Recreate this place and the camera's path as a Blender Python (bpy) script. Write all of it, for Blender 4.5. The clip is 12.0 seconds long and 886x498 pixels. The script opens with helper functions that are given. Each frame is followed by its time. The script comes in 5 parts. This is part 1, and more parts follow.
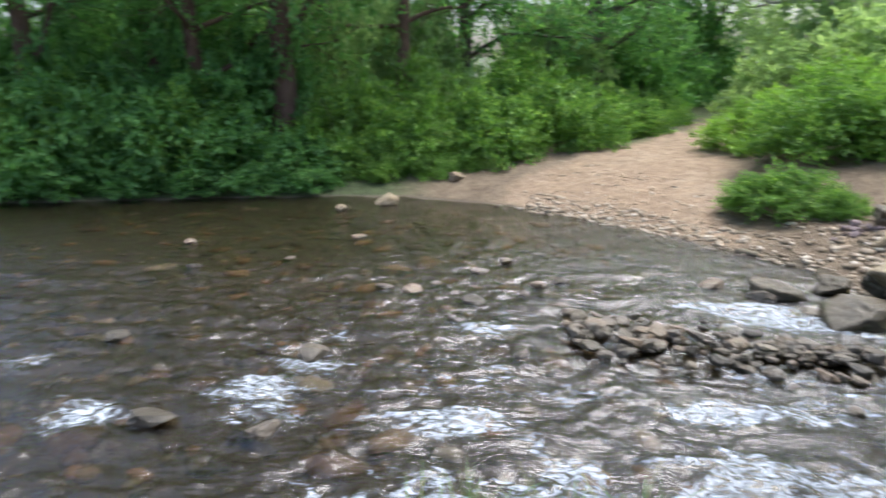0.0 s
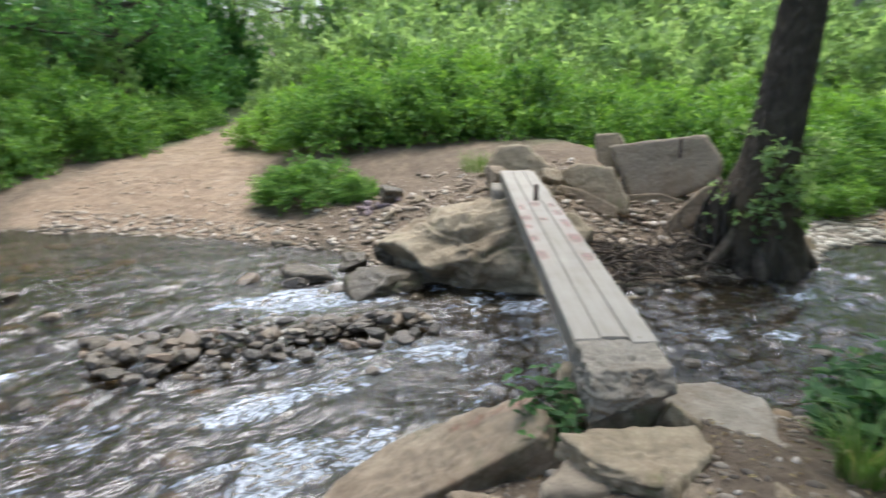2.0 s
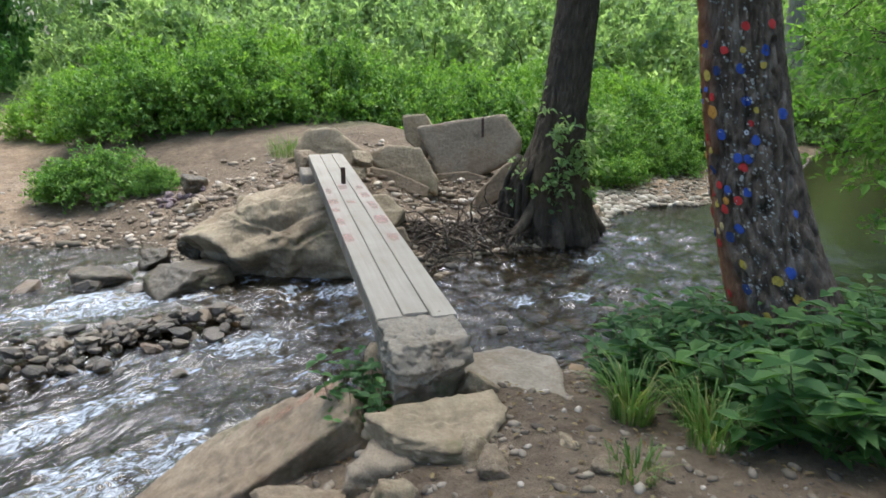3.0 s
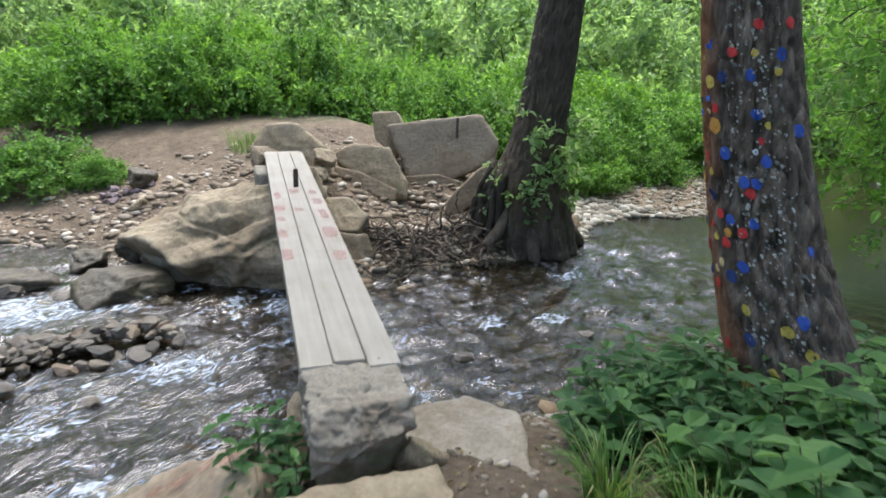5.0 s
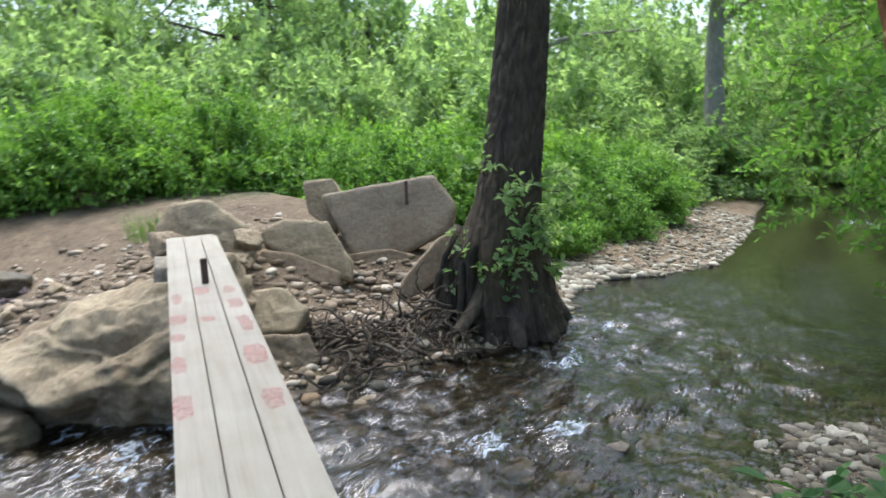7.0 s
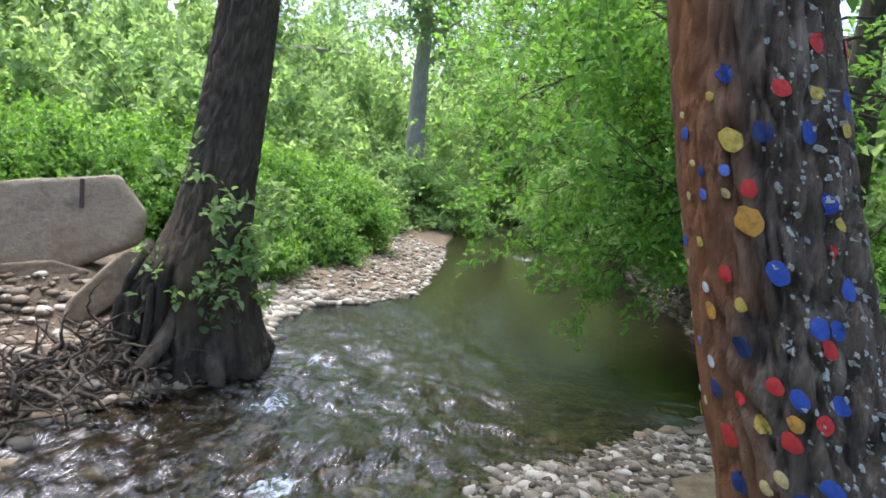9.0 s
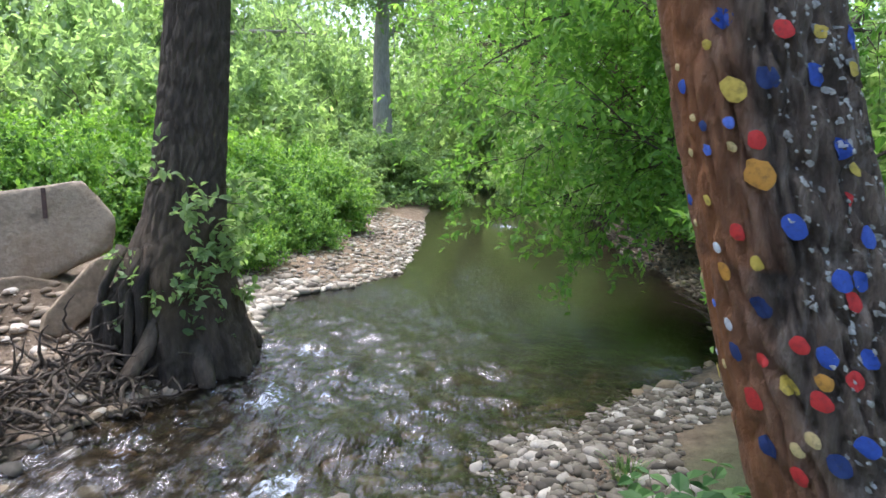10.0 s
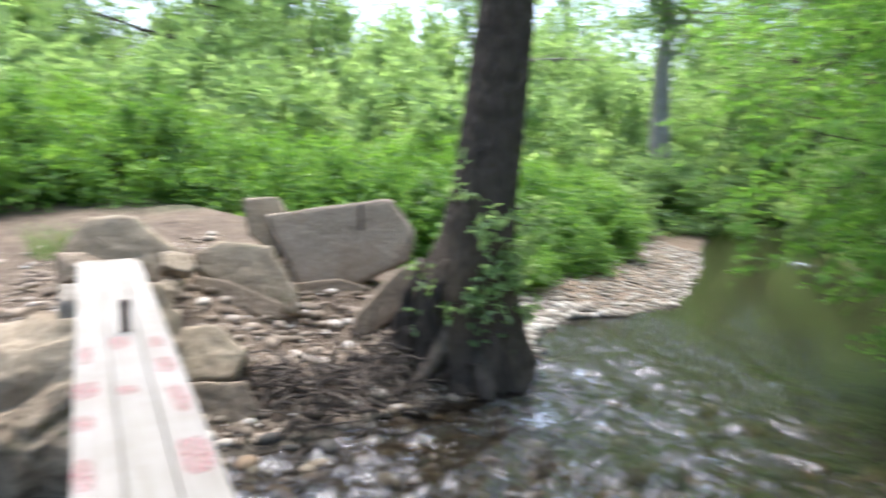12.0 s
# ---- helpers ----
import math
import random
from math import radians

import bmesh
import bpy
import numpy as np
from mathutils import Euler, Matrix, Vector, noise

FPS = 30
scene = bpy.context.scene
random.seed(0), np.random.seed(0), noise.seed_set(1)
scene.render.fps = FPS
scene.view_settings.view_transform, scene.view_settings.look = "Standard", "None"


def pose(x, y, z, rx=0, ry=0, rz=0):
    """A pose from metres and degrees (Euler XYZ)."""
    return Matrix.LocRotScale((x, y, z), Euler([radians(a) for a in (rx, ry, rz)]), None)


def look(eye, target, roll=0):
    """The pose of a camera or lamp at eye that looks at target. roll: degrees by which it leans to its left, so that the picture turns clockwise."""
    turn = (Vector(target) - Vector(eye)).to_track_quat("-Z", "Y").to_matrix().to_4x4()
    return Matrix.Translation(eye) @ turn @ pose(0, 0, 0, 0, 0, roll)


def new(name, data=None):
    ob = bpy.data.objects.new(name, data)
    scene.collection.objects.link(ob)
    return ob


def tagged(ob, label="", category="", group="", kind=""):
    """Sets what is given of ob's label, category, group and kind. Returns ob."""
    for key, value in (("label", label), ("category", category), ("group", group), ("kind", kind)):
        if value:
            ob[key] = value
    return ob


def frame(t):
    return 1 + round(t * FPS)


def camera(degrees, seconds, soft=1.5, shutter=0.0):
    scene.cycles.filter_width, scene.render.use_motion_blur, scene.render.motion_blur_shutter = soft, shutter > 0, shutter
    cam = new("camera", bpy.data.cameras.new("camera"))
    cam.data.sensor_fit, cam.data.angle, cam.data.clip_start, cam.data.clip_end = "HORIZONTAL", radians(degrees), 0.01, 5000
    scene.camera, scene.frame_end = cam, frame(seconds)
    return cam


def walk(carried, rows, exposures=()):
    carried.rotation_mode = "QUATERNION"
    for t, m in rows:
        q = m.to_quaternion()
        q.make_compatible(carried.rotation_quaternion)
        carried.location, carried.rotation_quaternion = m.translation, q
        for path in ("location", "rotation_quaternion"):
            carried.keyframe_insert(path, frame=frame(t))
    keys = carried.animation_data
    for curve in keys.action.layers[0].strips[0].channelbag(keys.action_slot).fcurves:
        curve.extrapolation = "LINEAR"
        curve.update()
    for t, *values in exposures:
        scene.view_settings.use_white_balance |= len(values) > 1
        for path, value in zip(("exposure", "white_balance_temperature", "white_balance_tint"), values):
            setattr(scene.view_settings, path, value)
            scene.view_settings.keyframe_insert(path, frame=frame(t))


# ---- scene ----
cam = camera(67.7, 12.0, 1.5, 0.6)
PATH = [
    (0, (-0.219, -0.333, 2.703), (-0.36, 1.592, 2.179), -0.8),
    (0.5, (-0.066, -0.263, 2.646), (0.092, 1.658, 2.113), -1.3),
    (1, (0.102, -0.194, 2.634), (0.546, 1.679, 2.091), -2.2),
    (1.5, (0.225, -0.195, 2.606), (0.974, 1.578, 2.063), -1.8),
    (2, (0.359, -0.194, 2.589), (1.402, 1.429, 2.061), -0.6),
    (2.5, (0.445, -0.228, 2.577), (1.72, 1.215, 2.037), -0.1),
    (3, (0.487, -0.279, 2.582), (1.916, 0.995, 2.002), -0.2),
    (3.5, (0.539, -0.318, 2.578), (1.931, 0.973, 1.951), 1.2),
    (5.5, (1.382, 0.281, 2.546), (2.875, 1.475, 1.958), 1.9),
    (6, (1.666, 0.538, 2.514), (3.187, 1.698, 1.931), 1.8),
    (6.5, (1.904, 0.887, 2.393), (3.513, 2.007, 1.996), 1.6),
    (7, (2.184, 1.271, 2.277), (3.81, 2.37, 1.893), -1.5),
    (7.5, (2.366, 1.497, 2.254), (4.182, 2.26, 1.912), -0.0),
    (9.5, (2.672, 1.7, 2.325), (4.637, 1.89, 2.004), 6.3),
    (10, (2.732, 1.743, 2.323), (4.688, 1.924, 1.946), 2.3),
    (10.5, (2.769, 1.787, 2.321), (4.726, 1.948, 1.939), 2.8),
    (11, (2.756, 1.799, 2.321), (4.71, 1.994, 1.941), 2.0),
    (11.5, (2.747, 1.836, 2.325), (4.67, 2.255, 1.968), 1.8),
    (12, (2.659, 1.967, 2.313), (4.404, 2.886, 1.979), 2.1),
]
walk(cam, [(t, look(eye, target, roll)) for t, eye, target, roll in PATH], [(0.0, 1.3, 5900, 8), (3.0, 1.12, 5850, 7), (6.0, 1.4, 5800, 8), (7.5, 1.35, 5800, 6), (9.5, 1.76, 5750, 14), (11.0, 1.76, 5750, 14), (12.0, 1.8, 5750, 12)])

# ---- light ----
SUN_EL, SUN_AZ = radians(70), radians(48)
world = bpy.data.worlds.new("world")
scene.world = world
world.use_nodes = True
wn = world.node_tree
sky = wn.nodes.new("ShaderNodeTexSky")
sky.sky_type, sky.sun_disc = "NISHITA", False
sky.sun_elevation, sky.sun_rotation = SUN_EL, SUN_AZ
sky.dust_density = 5.0
wn.nodes["Background"].inputs["Strength"].default_value = 0.15
wn.links.new(sky.outputs[0], wn.nodes["Background"].inputs["Color"])
sun_data = bpy.data.lights.new("sun", "SUN")
sun_data.energy, sun_data.angle, sun_data.color = 1.9, radians(38.0), (1.0, 0.97, 0.91)
sun = new("sun", sun_data)
sun.matrix_world = look((math.sin(SUN_AZ) * math.cos(SUN_EL) * 50, math.cos(SUN_AZ) * math.cos(SUN_EL) * 50, math.sin(SUN_EL) * 50), (0, 0, 0))


# ---- materials ----
def nodes_of(name):
    m = bpy.data.materials.new(name)
    m.use_nodes = True
    t = m.node_tree
    return m, t, t.nodes["Principled BSDF"]


def ramp(t, src, stops):
    r = t.nodes.new("ShaderNodeValToRGB")
    els = r.color_ramp.elements
    while len(els) < len(stops):
        els.new(0.5)
    for e, (p, c) in zip(els, stops):
        e.position, e.color = p, (*c, 1)
    t.links.new(src, r.inputs[0])
    return r.outputs[0]


def noise_tex(t, scale, detail=6.0, rough=0.6, stretch=None, coord="Object"):
    n = t.nodes.new("ShaderNodeTexNoise")
    n.inputs["Scale"].default_value, n.inputs["Detail"].default_value, n.inputs["Roughness"].default_value = scale, detail, rough
    c = t.nodes.new("ShaderNodeTexCoord")
    if stretch:
        mp = t.nodes.new("ShaderNodeMapping")
        mp.inputs["Scale"].default_value = stretch
        t.links.new(c.outputs[coord], mp.inputs[0])
        t.links.new(mp.outputs[0], n.inputs["Vector"])
    else:
        t.links.new(c.outputs[coord], n.inputs["Vector"])
    return n.outputs["Fac"]


def mixc(t, fac, a, b, mode="MIX"):
    m = t.nodes.new("ShaderNodeMix")
    m.data_type, m.blend_type = "RGBA", mode
    for sock, v in ((m.inputs[0], fac), (m.inputs[6], a), (m.inputs[7], b)):
        if isinstance(v, (int, float)):
            sock.default_value = v
        elif isinstance(v, tuple):
            sock.default_value = (*v, 1)
        else:
            t.links.new(v, sock)
    return m.outputs[2]


def bump(t, bsdf, height, strength, dist):
    b = t.nodes.new("ShaderNodeBump")
    b.inputs["Strength"].default_value, b.inputs["Distance"].default_value = strength, dist
    t.links.new(height, b.inputs["Height"])
    t.links.new(b.outputs[0], bsdf.inputs["Normal"])


def stone_mat(name, dark, mid, light, scale=3.0, rough=0.85, moss=None, vary=0.0, cracks=0.0):
    m, t, b = nodes_of(name)
    n1 = noise_tex(t, scale, 8, 0.65)
    n2 = noise_tex(t, scale * 9, 6, 0.7)
    col = ramp(t, n1, [(0.36, dark), (0.5, mid), (0.64, light)])
    col = mixc(t, 0.5, col, ramp(t, n2, [(0.32, tuple(c * 0.45 for c in mid)), (0.55, mid), (0.75, light)]))
    n3 = noise_tex(t, scale * 0.45, 5, 0.75, (1, 1, 0.6))
    col = mixc(t, ramp(t, n3, [(0.5, (0, 0, 0)), (0.66, (0.75, 0.75, 0.75))]), col, tuple(c * f for c, f in zip(dark, (0.85, 0.72, 0.6))))
    if moss:
        mask = ramp(t, noise_tex(t, scale * 0.8, 7, 0.7, (1, 1, 1.7)), [(0.55, (0, 0, 0)), (0.68, (1, 1, 1))])
        col = mixc(t, mask, col, moss)
    if vary:
        oi = t.nodes.new("ShaderNodeObjectInfo")
        col = mixc(t, vary, col, ramp(t, oi.outputs["Random"], [(0.0, dark), (0.35, mid), (0.6, (0.2, 0.17, 0.14)), (0.8, light), (1.0, (0.27, 0.185, 0.115))]))
    t.links.new(col, b.inputs["Base Color"])
    b.inputs["Roughness"].default_value = rough
    add = t.nodes.new("ShaderNodeMath")
    add.operation = "MULTIPLY_ADD"
    add.inputs[1].default_value = 0.4
    t.links.new(n2, add.inputs[0])
    t.links.new(n1, add.inputs[2])
    vor = t.nodes.new("ShaderNodeTexVoronoi")
    vor.feature = "DISTANCE_TO_EDGE"
    vor.inputs["Scale"].default_value = scale * 0.9
    tc = t.nodes.new("ShaderNodeTexCoord")
    warp = t.nodes.new("ShaderNodeMix")
    warp.data_type = "VECTOR"
    warp.inputs[0].default_value = 0.22
    nz = t.nodes.new("ShaderNodeTexNoise")
    nz.inputs["Scale"].default_value, nz.inputs["Detail"].default_value = scale * 1.5, 6
    t.links.new(tc.outputs["Object"], nz.inputs["Vector"])
    t.links.new(tc.outputs["Object"], warp.inputs[4])
    t.links.new(nz.outputs["Color"], warp.inputs[5])
    t.links.new(warp.outputs[1], vor.inputs["Vector"])
    crack = ramp(t, vor.outputs["Distance"], [(0.0, (0, 0, 0)), (0.05, (cracks, cracks, cracks))])
    add2 = t.nodes.new("ShaderNodeMath")
    add2.operation = "ADD"
    t.links.new(add.outputs[0], add2.inputs[0])
    t.links.new(crack, add2.inputs[1])
    bump(t, b, add2.outputs[0], 0.6, 0.12 / scale)
    return m


def leaf_mat(name, cols, trans=0.45, rough=0.5):
    m, t, b = nodes_of(name)
    g = t.nodes.new("ShaderNodeNewGeometry")
    rnd = ramp(t, g.outputs["Random Per Island"], [(i / (len(cols) - 1), c) for i, c in enumerate(cols)])
    big = ramp(t, noise_tex(t, 1.1, 3, 0.5), [(0.3, (0.7, 0.75, 0.7)), (0.7, (1.25, 1.2, 1.0))])
    col = mixc(t, 1.0, rnd, big, "MULTIPLY")
    t.links.new(col, b.inputs["Base Color"])
    b.inputs["Roughness"].default_value = rough
    b.inputs["Specular IOR Level"].default_value = 0.35
    tr = t.nodes.new("ShaderNodeBsdfTranslucent")
    t.links.new(mixc(t, 1.0, col, (1.2, 1.22, 0.68), "MULTIPLY"), tr.inputs["Color"])
    mx = t.nodes.new("ShaderNodeMixShader")
    mx.inputs[0].default_value = trans
    t.links.new(b.outputs[0], mx.inputs[1])
    t.links.new(tr.outputs[0], mx.inputs[2])
    t.links.new(mx.outputs[0], t.nodes["Material Output"].inputs["Surface"])
    return m


def bark_mat(name, dark, mid, light, tint=None, tint_at=None):
    m, t, b = nodes_of(name)
    n1 = noise_tex(t, 14, 8, 0.7, (1, 1, 0.28))
    n2 = noise_tex(t, 2.2, 4, 0.6)
    n3 = noise_tex(t, 55, 6, 0.7, (1, 1, 0.45))
    col = ramp(t, n1, [(0.32, dark), (0.5, mid), (0.68, light)])
    col = mixc(t, 0.4, col, ramp(t, n2, [(0.35, dark), (0.65, mid)]))
    if tint:
        at = t.nodes.new("ShaderNodeAttribute")
        at.attribute_name = "tint"
        fac = t.nodes.new("ShaderNodeMath")
        fac.operation = "MULTIPLY"
        t.links.new(at.outputs["Fac"], fac.inputs[0])
        t.links.new(ramp(t, n1, [(0.2, (0.3, 0.3, 0.3)), (0.45, (1, 1, 1))]), fac.inputs[1])
        col = mixc(t, fac.outputs[0], col, mixc(t, n3, tuple(c * 0.35 for c in tint), tint))
    t.links.new(col, b.inputs["Base Color"])
    b.inputs["Roughness"].default_value = 0.9
    s = t.nodes.new("ShaderNodeMath")
    s.operation = "ADD"
    t.links.new(n1, s.inputs[0])
    t.links.new(n3, s.inputs[1])
    bump(t, b, s.outputs[0], 1.0, 0.03)
    return m


def paint_mat(name, col, wear=0.5):
    m, t, b = nodes_of(name)
    n = noise_tex(t, 60, 5, 0.7)
    c = ramp(t, n, [(0.25, tuple(v * 0.35 + 0.02 for v in col)), (wear, col), (0.85, tuple(min(1, v * 1.15 + 0.02) for v in col))])
    t.links.new(c, b.inputs["Base Color"])
    b.inputs["Roughness"].default_value = 0.75
    bump(t, b, n, 0.4, 0.004)
    return m


LEAF_BRAMBLE = leaf_mat("leaf_bramble", [(0.07, 0.155, 0.035), (0.12, 0.245, 0.05), (0.18, 0.33, 0.07), (0.26, 0.42, 0.1)])
# fine herbs of the crest, with the light from above put into their green
LEAF_CREST = leaf_mat("leaf_crest", [(0.13, 0.25, 0.045), (0.2, 0.36, 0.06), (0.28, 0.46, 0.09)], 0.5)
LEAF_DARK = leaf_mat("leaf_dark", [(0.09, 0.21, 0.075), (0.145, 0.3, 0.105), (0.21, 0.4, 0.145)], 0.5)
# whitened green: on far foliage it carries haze and bright sunlight
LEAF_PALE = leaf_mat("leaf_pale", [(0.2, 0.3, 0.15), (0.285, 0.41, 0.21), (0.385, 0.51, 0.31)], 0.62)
LEAF_OVER = leaf_mat("leaf_over", [(0.12, 0.25, 0.06), (0.19, 0.36, 0.085), (0.28, 0.46, 0.13)], 0.55)
LEAF_TREE = leaf_mat("leaf_tree", [(0.08, 0.18, 0.04), (0.13, 0.26, 0.055), (0.19, 0.34, 0.08)], 0.5)
LEAF_NETTLE = leaf_mat("leaf_nettle", [(0.044, 0.112, 0.037), (0.07, 0.152, 0.048), (0.11, 0.212, 0.064)], 0.4, 0.6)
GRASS = leaf_mat("grass", [(0.07, 0.15, 0.035), (0.11, 0.21, 0.055), (0.17, 0.25, 0.09), (0.28, 0.25, 0.13)], 0.35)
DRY_LEAF = leaf_mat("dry_leaf", [(0.07, 0.045, 0.025), (0.15, 0.1, 0.055), (0.24, 0.18, 0.1), (0.33, 0.27, 0.17)], 0.2, 0.8)
STEM, _t, _b = nodes_of("stem")
_b.inputs["Base Color"].default_value, _b.inputs["Roughness"].default_value = (0.09, 0.08, 0.04, 1), 0.8
LIMESTONE = stone_mat("limestone", (0.15, 0.112, 0.068), (0.29, 0.23, 0.147), (0.43, 0.36, 0.25), 2.4, 0.9, (0.133, 0.125, 0.0546), 0.0, 0.07)
SLABSTONE = stone_mat("slabstone", (0.2, 0.158, 0.11), (0.295, 0.238, 0.168), (0.39, 0.325, 0.238), 2.2, 0.9)
BANKROCK = stone_mat("bankrock", (0.135, 0.097, 0.06), (0.255, 0.195, 0.128), (0.4, 0.325, 0.225), 2.0, 0.9, (0.0864, 0.0792, 0.036), 0.0, 0.06)
COBBLE = stone_mat("cobble", (0.068, 0.0595, 0.0467), (0.162, 0.132, 0.0935), (0.306, 0.264, 0.196), 6.0, 0.8, None, 0.6)
WETROCK = stone_mat("wet_rock", (0.032, 0.026, 0.016), (0.085, 0.066, 0.04), (0.19, 0.15, 0.095), 2.6, 0.5, (0.075, 0.075, 0.03))
WETCOBBLE = stone_mat("wet_cobble", (0.032, 0.028, 0.021), (0.095, 0.077, 0.055), (0.19, 0.15, 0.105), 6.0, 0.35, None, 0.5)
CONCRETE = stone_mat("concrete", (0.172, 0.142, 0.103), (0.258, 0.224, 0.172), (0.344, 0.305, 0.245), 5.0, 0.9)
PLANK, _t, _b = nodes_of("plank_wood")
_n = noise_tex(_t, 7, 6, 0.6, (5, 0.25, 4))
_n2 = noise_tex(_t, 2.0, 5, 0.6)
_c = mixc(_t, 0.45, ramp(_t, _n, [(0.25, (0.25, 0.215, 0.165)), (0.5, (0.33, 0.29, 0.235)), (0.8, (0.39, 0.345, 0.285))]), ramp(_t, _n2, [(0.35, (0.24, 0.215, 0.17)), (0.65, (0.37, 0.345, 0.3))]))
_t.links.new(_c, _b.inputs["Base Color"])
_b.inputs["Roughness"].default_value = 0.85
bump(_t, _b, _n, 0.5, 0.004)
RUST = stone_mat("rusty_steel", (0.03, 0.02, 0.018), (0.07, 0.04, 0.03), (0.14, 0.07, 0.04), 20, 0.7)
BARK_PAINTED = bark_mat("bark_brown", (0.03, 0.023, 0.018), (0.19, 0.142, 0.104), (0.46, 0.39, 0.32), (0.5, 0.2, 0.072))
BARK_GREY = bark_mat("bark_grey", (0.036, 0.028, 0.02), (0.103, 0.08, 0.057), (0.195, 0.155, 0.113), (0.17, 0.115, 0.06))
BARK_FAR = bark_mat("bark_far", (0.06, 0.035, 0.025), (0.15, 0.085, 0.06), (0.24, 0.15, 0.11))
BARK_PALE = bark_mat("bark_pale", (0.2, 0.18, 0.15), (0.36, 0.33, 0.29), (0.52, 0.48, 0.44))
ROOT_PALE = bark_mat("root_pale", (0.06, 0.045, 0.03), (0.16, 0.122, 0.084), (0.28, 0.22, 0.155))
ROOT = bark_mat("root_wood", (0.045, 0.034, 0.024), (0.125, 0.096, 0.068), (0.29, 0.235, 0.175))


def worn(name, col, most=0.6):
    m = paint_mat(name, col)
    t = m.node_tree
    b = t.nodes["Principled BSDF"]
    t.links.new(ramp(t, noise_tex(t, 34, 6, 0.75), [(0.38, (0, 0, 0)), (0.62, (most, most, most))]), b.inputs["Alpha"])
    return m


PAINTS = {
    "red": paint_mat("paint_red", (0.484, 0.0273, 0.0234)), "blue": paint_mat("paint_blue", (0.0273, 0.0702, 0.328)),
    "navy": paint_mat("paint_navy", (0.0156, 0.0351, 0.133)), "sky": paint_mat("paint_sky", (0.101, 0.172, 0.562)),
    "yellow": paint_mat("paint_yellow", (0.468, 0.351, 0.0546)), "cream": paint_mat("paint_cream", (0.562, 0.429, 0.187)),
    "orange": paint_mat("paint_orange", (0.484, 0.234, 0.0312)), "white": paint_mat("paint_white", (0.585, 0.593, 0.608)),
    "pink": worn("paint_pink", (0.5, 0.17, 0.17)), "redworn": worn("paint_red_worn", (0.3, 0.09, 0.055), 0.5),
}
LICHEN = stone_mat("lichen", (0.2, 0.2, 0.18), (0.36, 0.36, 0.33), (0.54, 0.54, 0.5), 30)

# ground: bare sand, earth, gravel and leaf litter, told apart by its zones
GROUND, _t, _b = nodes_of("ground_soil")
_z = _t.nodes.new("ShaderNodeAttribute")
_z.attribute_name = "zone"
_s = _t.nodes.new("ShaderNodeSeparateColor")
_t.links.new(_z.outputs["Color"], _s.inputs[0])
_n1, _n2, _n3, _n4 = noise_tex(_t, 1.3, 7, 0.65), noise_tex(_t, 14, 7, 0.7), noise_tex(_t, 70, 5, 0.7), noise_tex(_t, 4.2, 8, 0.75)
_sand = mixc(_t, 0.5, ramp(_t, _n1, [(0.3, (0.228, 0.148, 0.0874)), (0.5, (0.296, 0.205, 0.125)), (0.7, (0.357, 0.274, 0.19))]), ramp(_t, _n2, [(0.3, (0.182, 0.122, 0.076)), (0.7, (0.365, 0.281, 0.198))]))
_earth = mixc(_t, 0.5, ramp(_t, _n1, [(0.3, (0.11, 0.078, 0.044)), (0.7, (0.24, 0.178, 0.108))]), ramp(_t, _n2, [(0.3, (0.082, 0.0574, 0.0369)), (0.7, (0.271, 0.205, 0.148))]))
_litter = mixc(_t, 0.5, ramp(_t, _n1, [(0.3, (0.05, 0.07, 0.025)), (0.7, (0.1, 0.11, 0.045))]), ramp(_t, _n2, [(0.3, (0.03, 0.045, 0.015)), (0.7, (0.12, 0.15, 0.06))]))
_bed = mixc(_t, 0.6, ramp(_t, _n2, [(0.3, (0.05, 0.043, 0.03)), (0.5, (0.12, 0.1, 0.065)), (0.7, (0.22, 0.17, 0.1))]), ramp(_t, _n3, [(0.3, (0.05, 0.04, 0.03)), (0.7, (0.2, 0.16, 0.11))]))
_c = mixc(_t, _s.outputs[0], _litter, _earth)
_c = mixc(_t, _s.outputs[1], _c, _sand)
_c = mixc(_t, 0.75, _c, ramp(_t, _n4, [(0.32, (0.55, 0.5, 0.46)), (0.5, (1, 1, 1)), (0.68, (1.45, 1.45, 1.42))]), "MULTIPLY")
_c = mixc(_t, _s.outputs[2], _c, _bed)
_t.links.new(_c, _b.inputs["Base Color"])
_b.inputs["Roughness"].default_value = 0.95
_m = _t.nodes.new("ShaderNodeMath")
_m.operation = "ADD"
_t.links.new(_n2, _m.inputs[0])
_t.links.new(_n3, _m.inputs[1])
_m2 = _t.nodes.new("ShaderNodeMath")
_m2.operation = "MULTIPLY_ADD"
_m2.inputs[1].default_value = 2.2
_t.links.new(_n4, _m2.inputs[0])
_t.links.new(_m.outputs[0], _m2.inputs[2])
bump(_t, _b, _m2.outputs[0], 0.9, 0.035)

# water: clear, faintly brown, with foam where it breaks
WATER, _t, _b = nodes_of("stream_water")
_b.inputs["Base Color"].default_value = (0.14, 0.125, 0.09, 1)
_b.inputs["Roughness"].default_value, _b.inputs["IOR"].default_value = 0.06, 1.4
_b.inputs["Transmission Weight"].default_value = 1.0
_a = _t.nodes.new("ShaderNodeAttribute")
_a.attribute_name = "rough_water"
_n1, _n2 = noise_tex(_t, 4.5, 4, 0.55, (0.65, 1.8, 1)), noise_tex(_t, 17, 2, 0.5, (0.65, 1.7, 1))
_m = _t.nodes.new("ShaderNodeMath")
_m.operation = "ADD"
_t.links.new(_n1, _m.inputs[0])
_t.links.new(_n2, _m.inputs[1])
_bp = _t.nodes.new("ShaderNodeBump")
_bp.inputs["Distance"].default_value = 0.03
_t.links.new(_m.outputs[0], _bp.inputs["Height"])
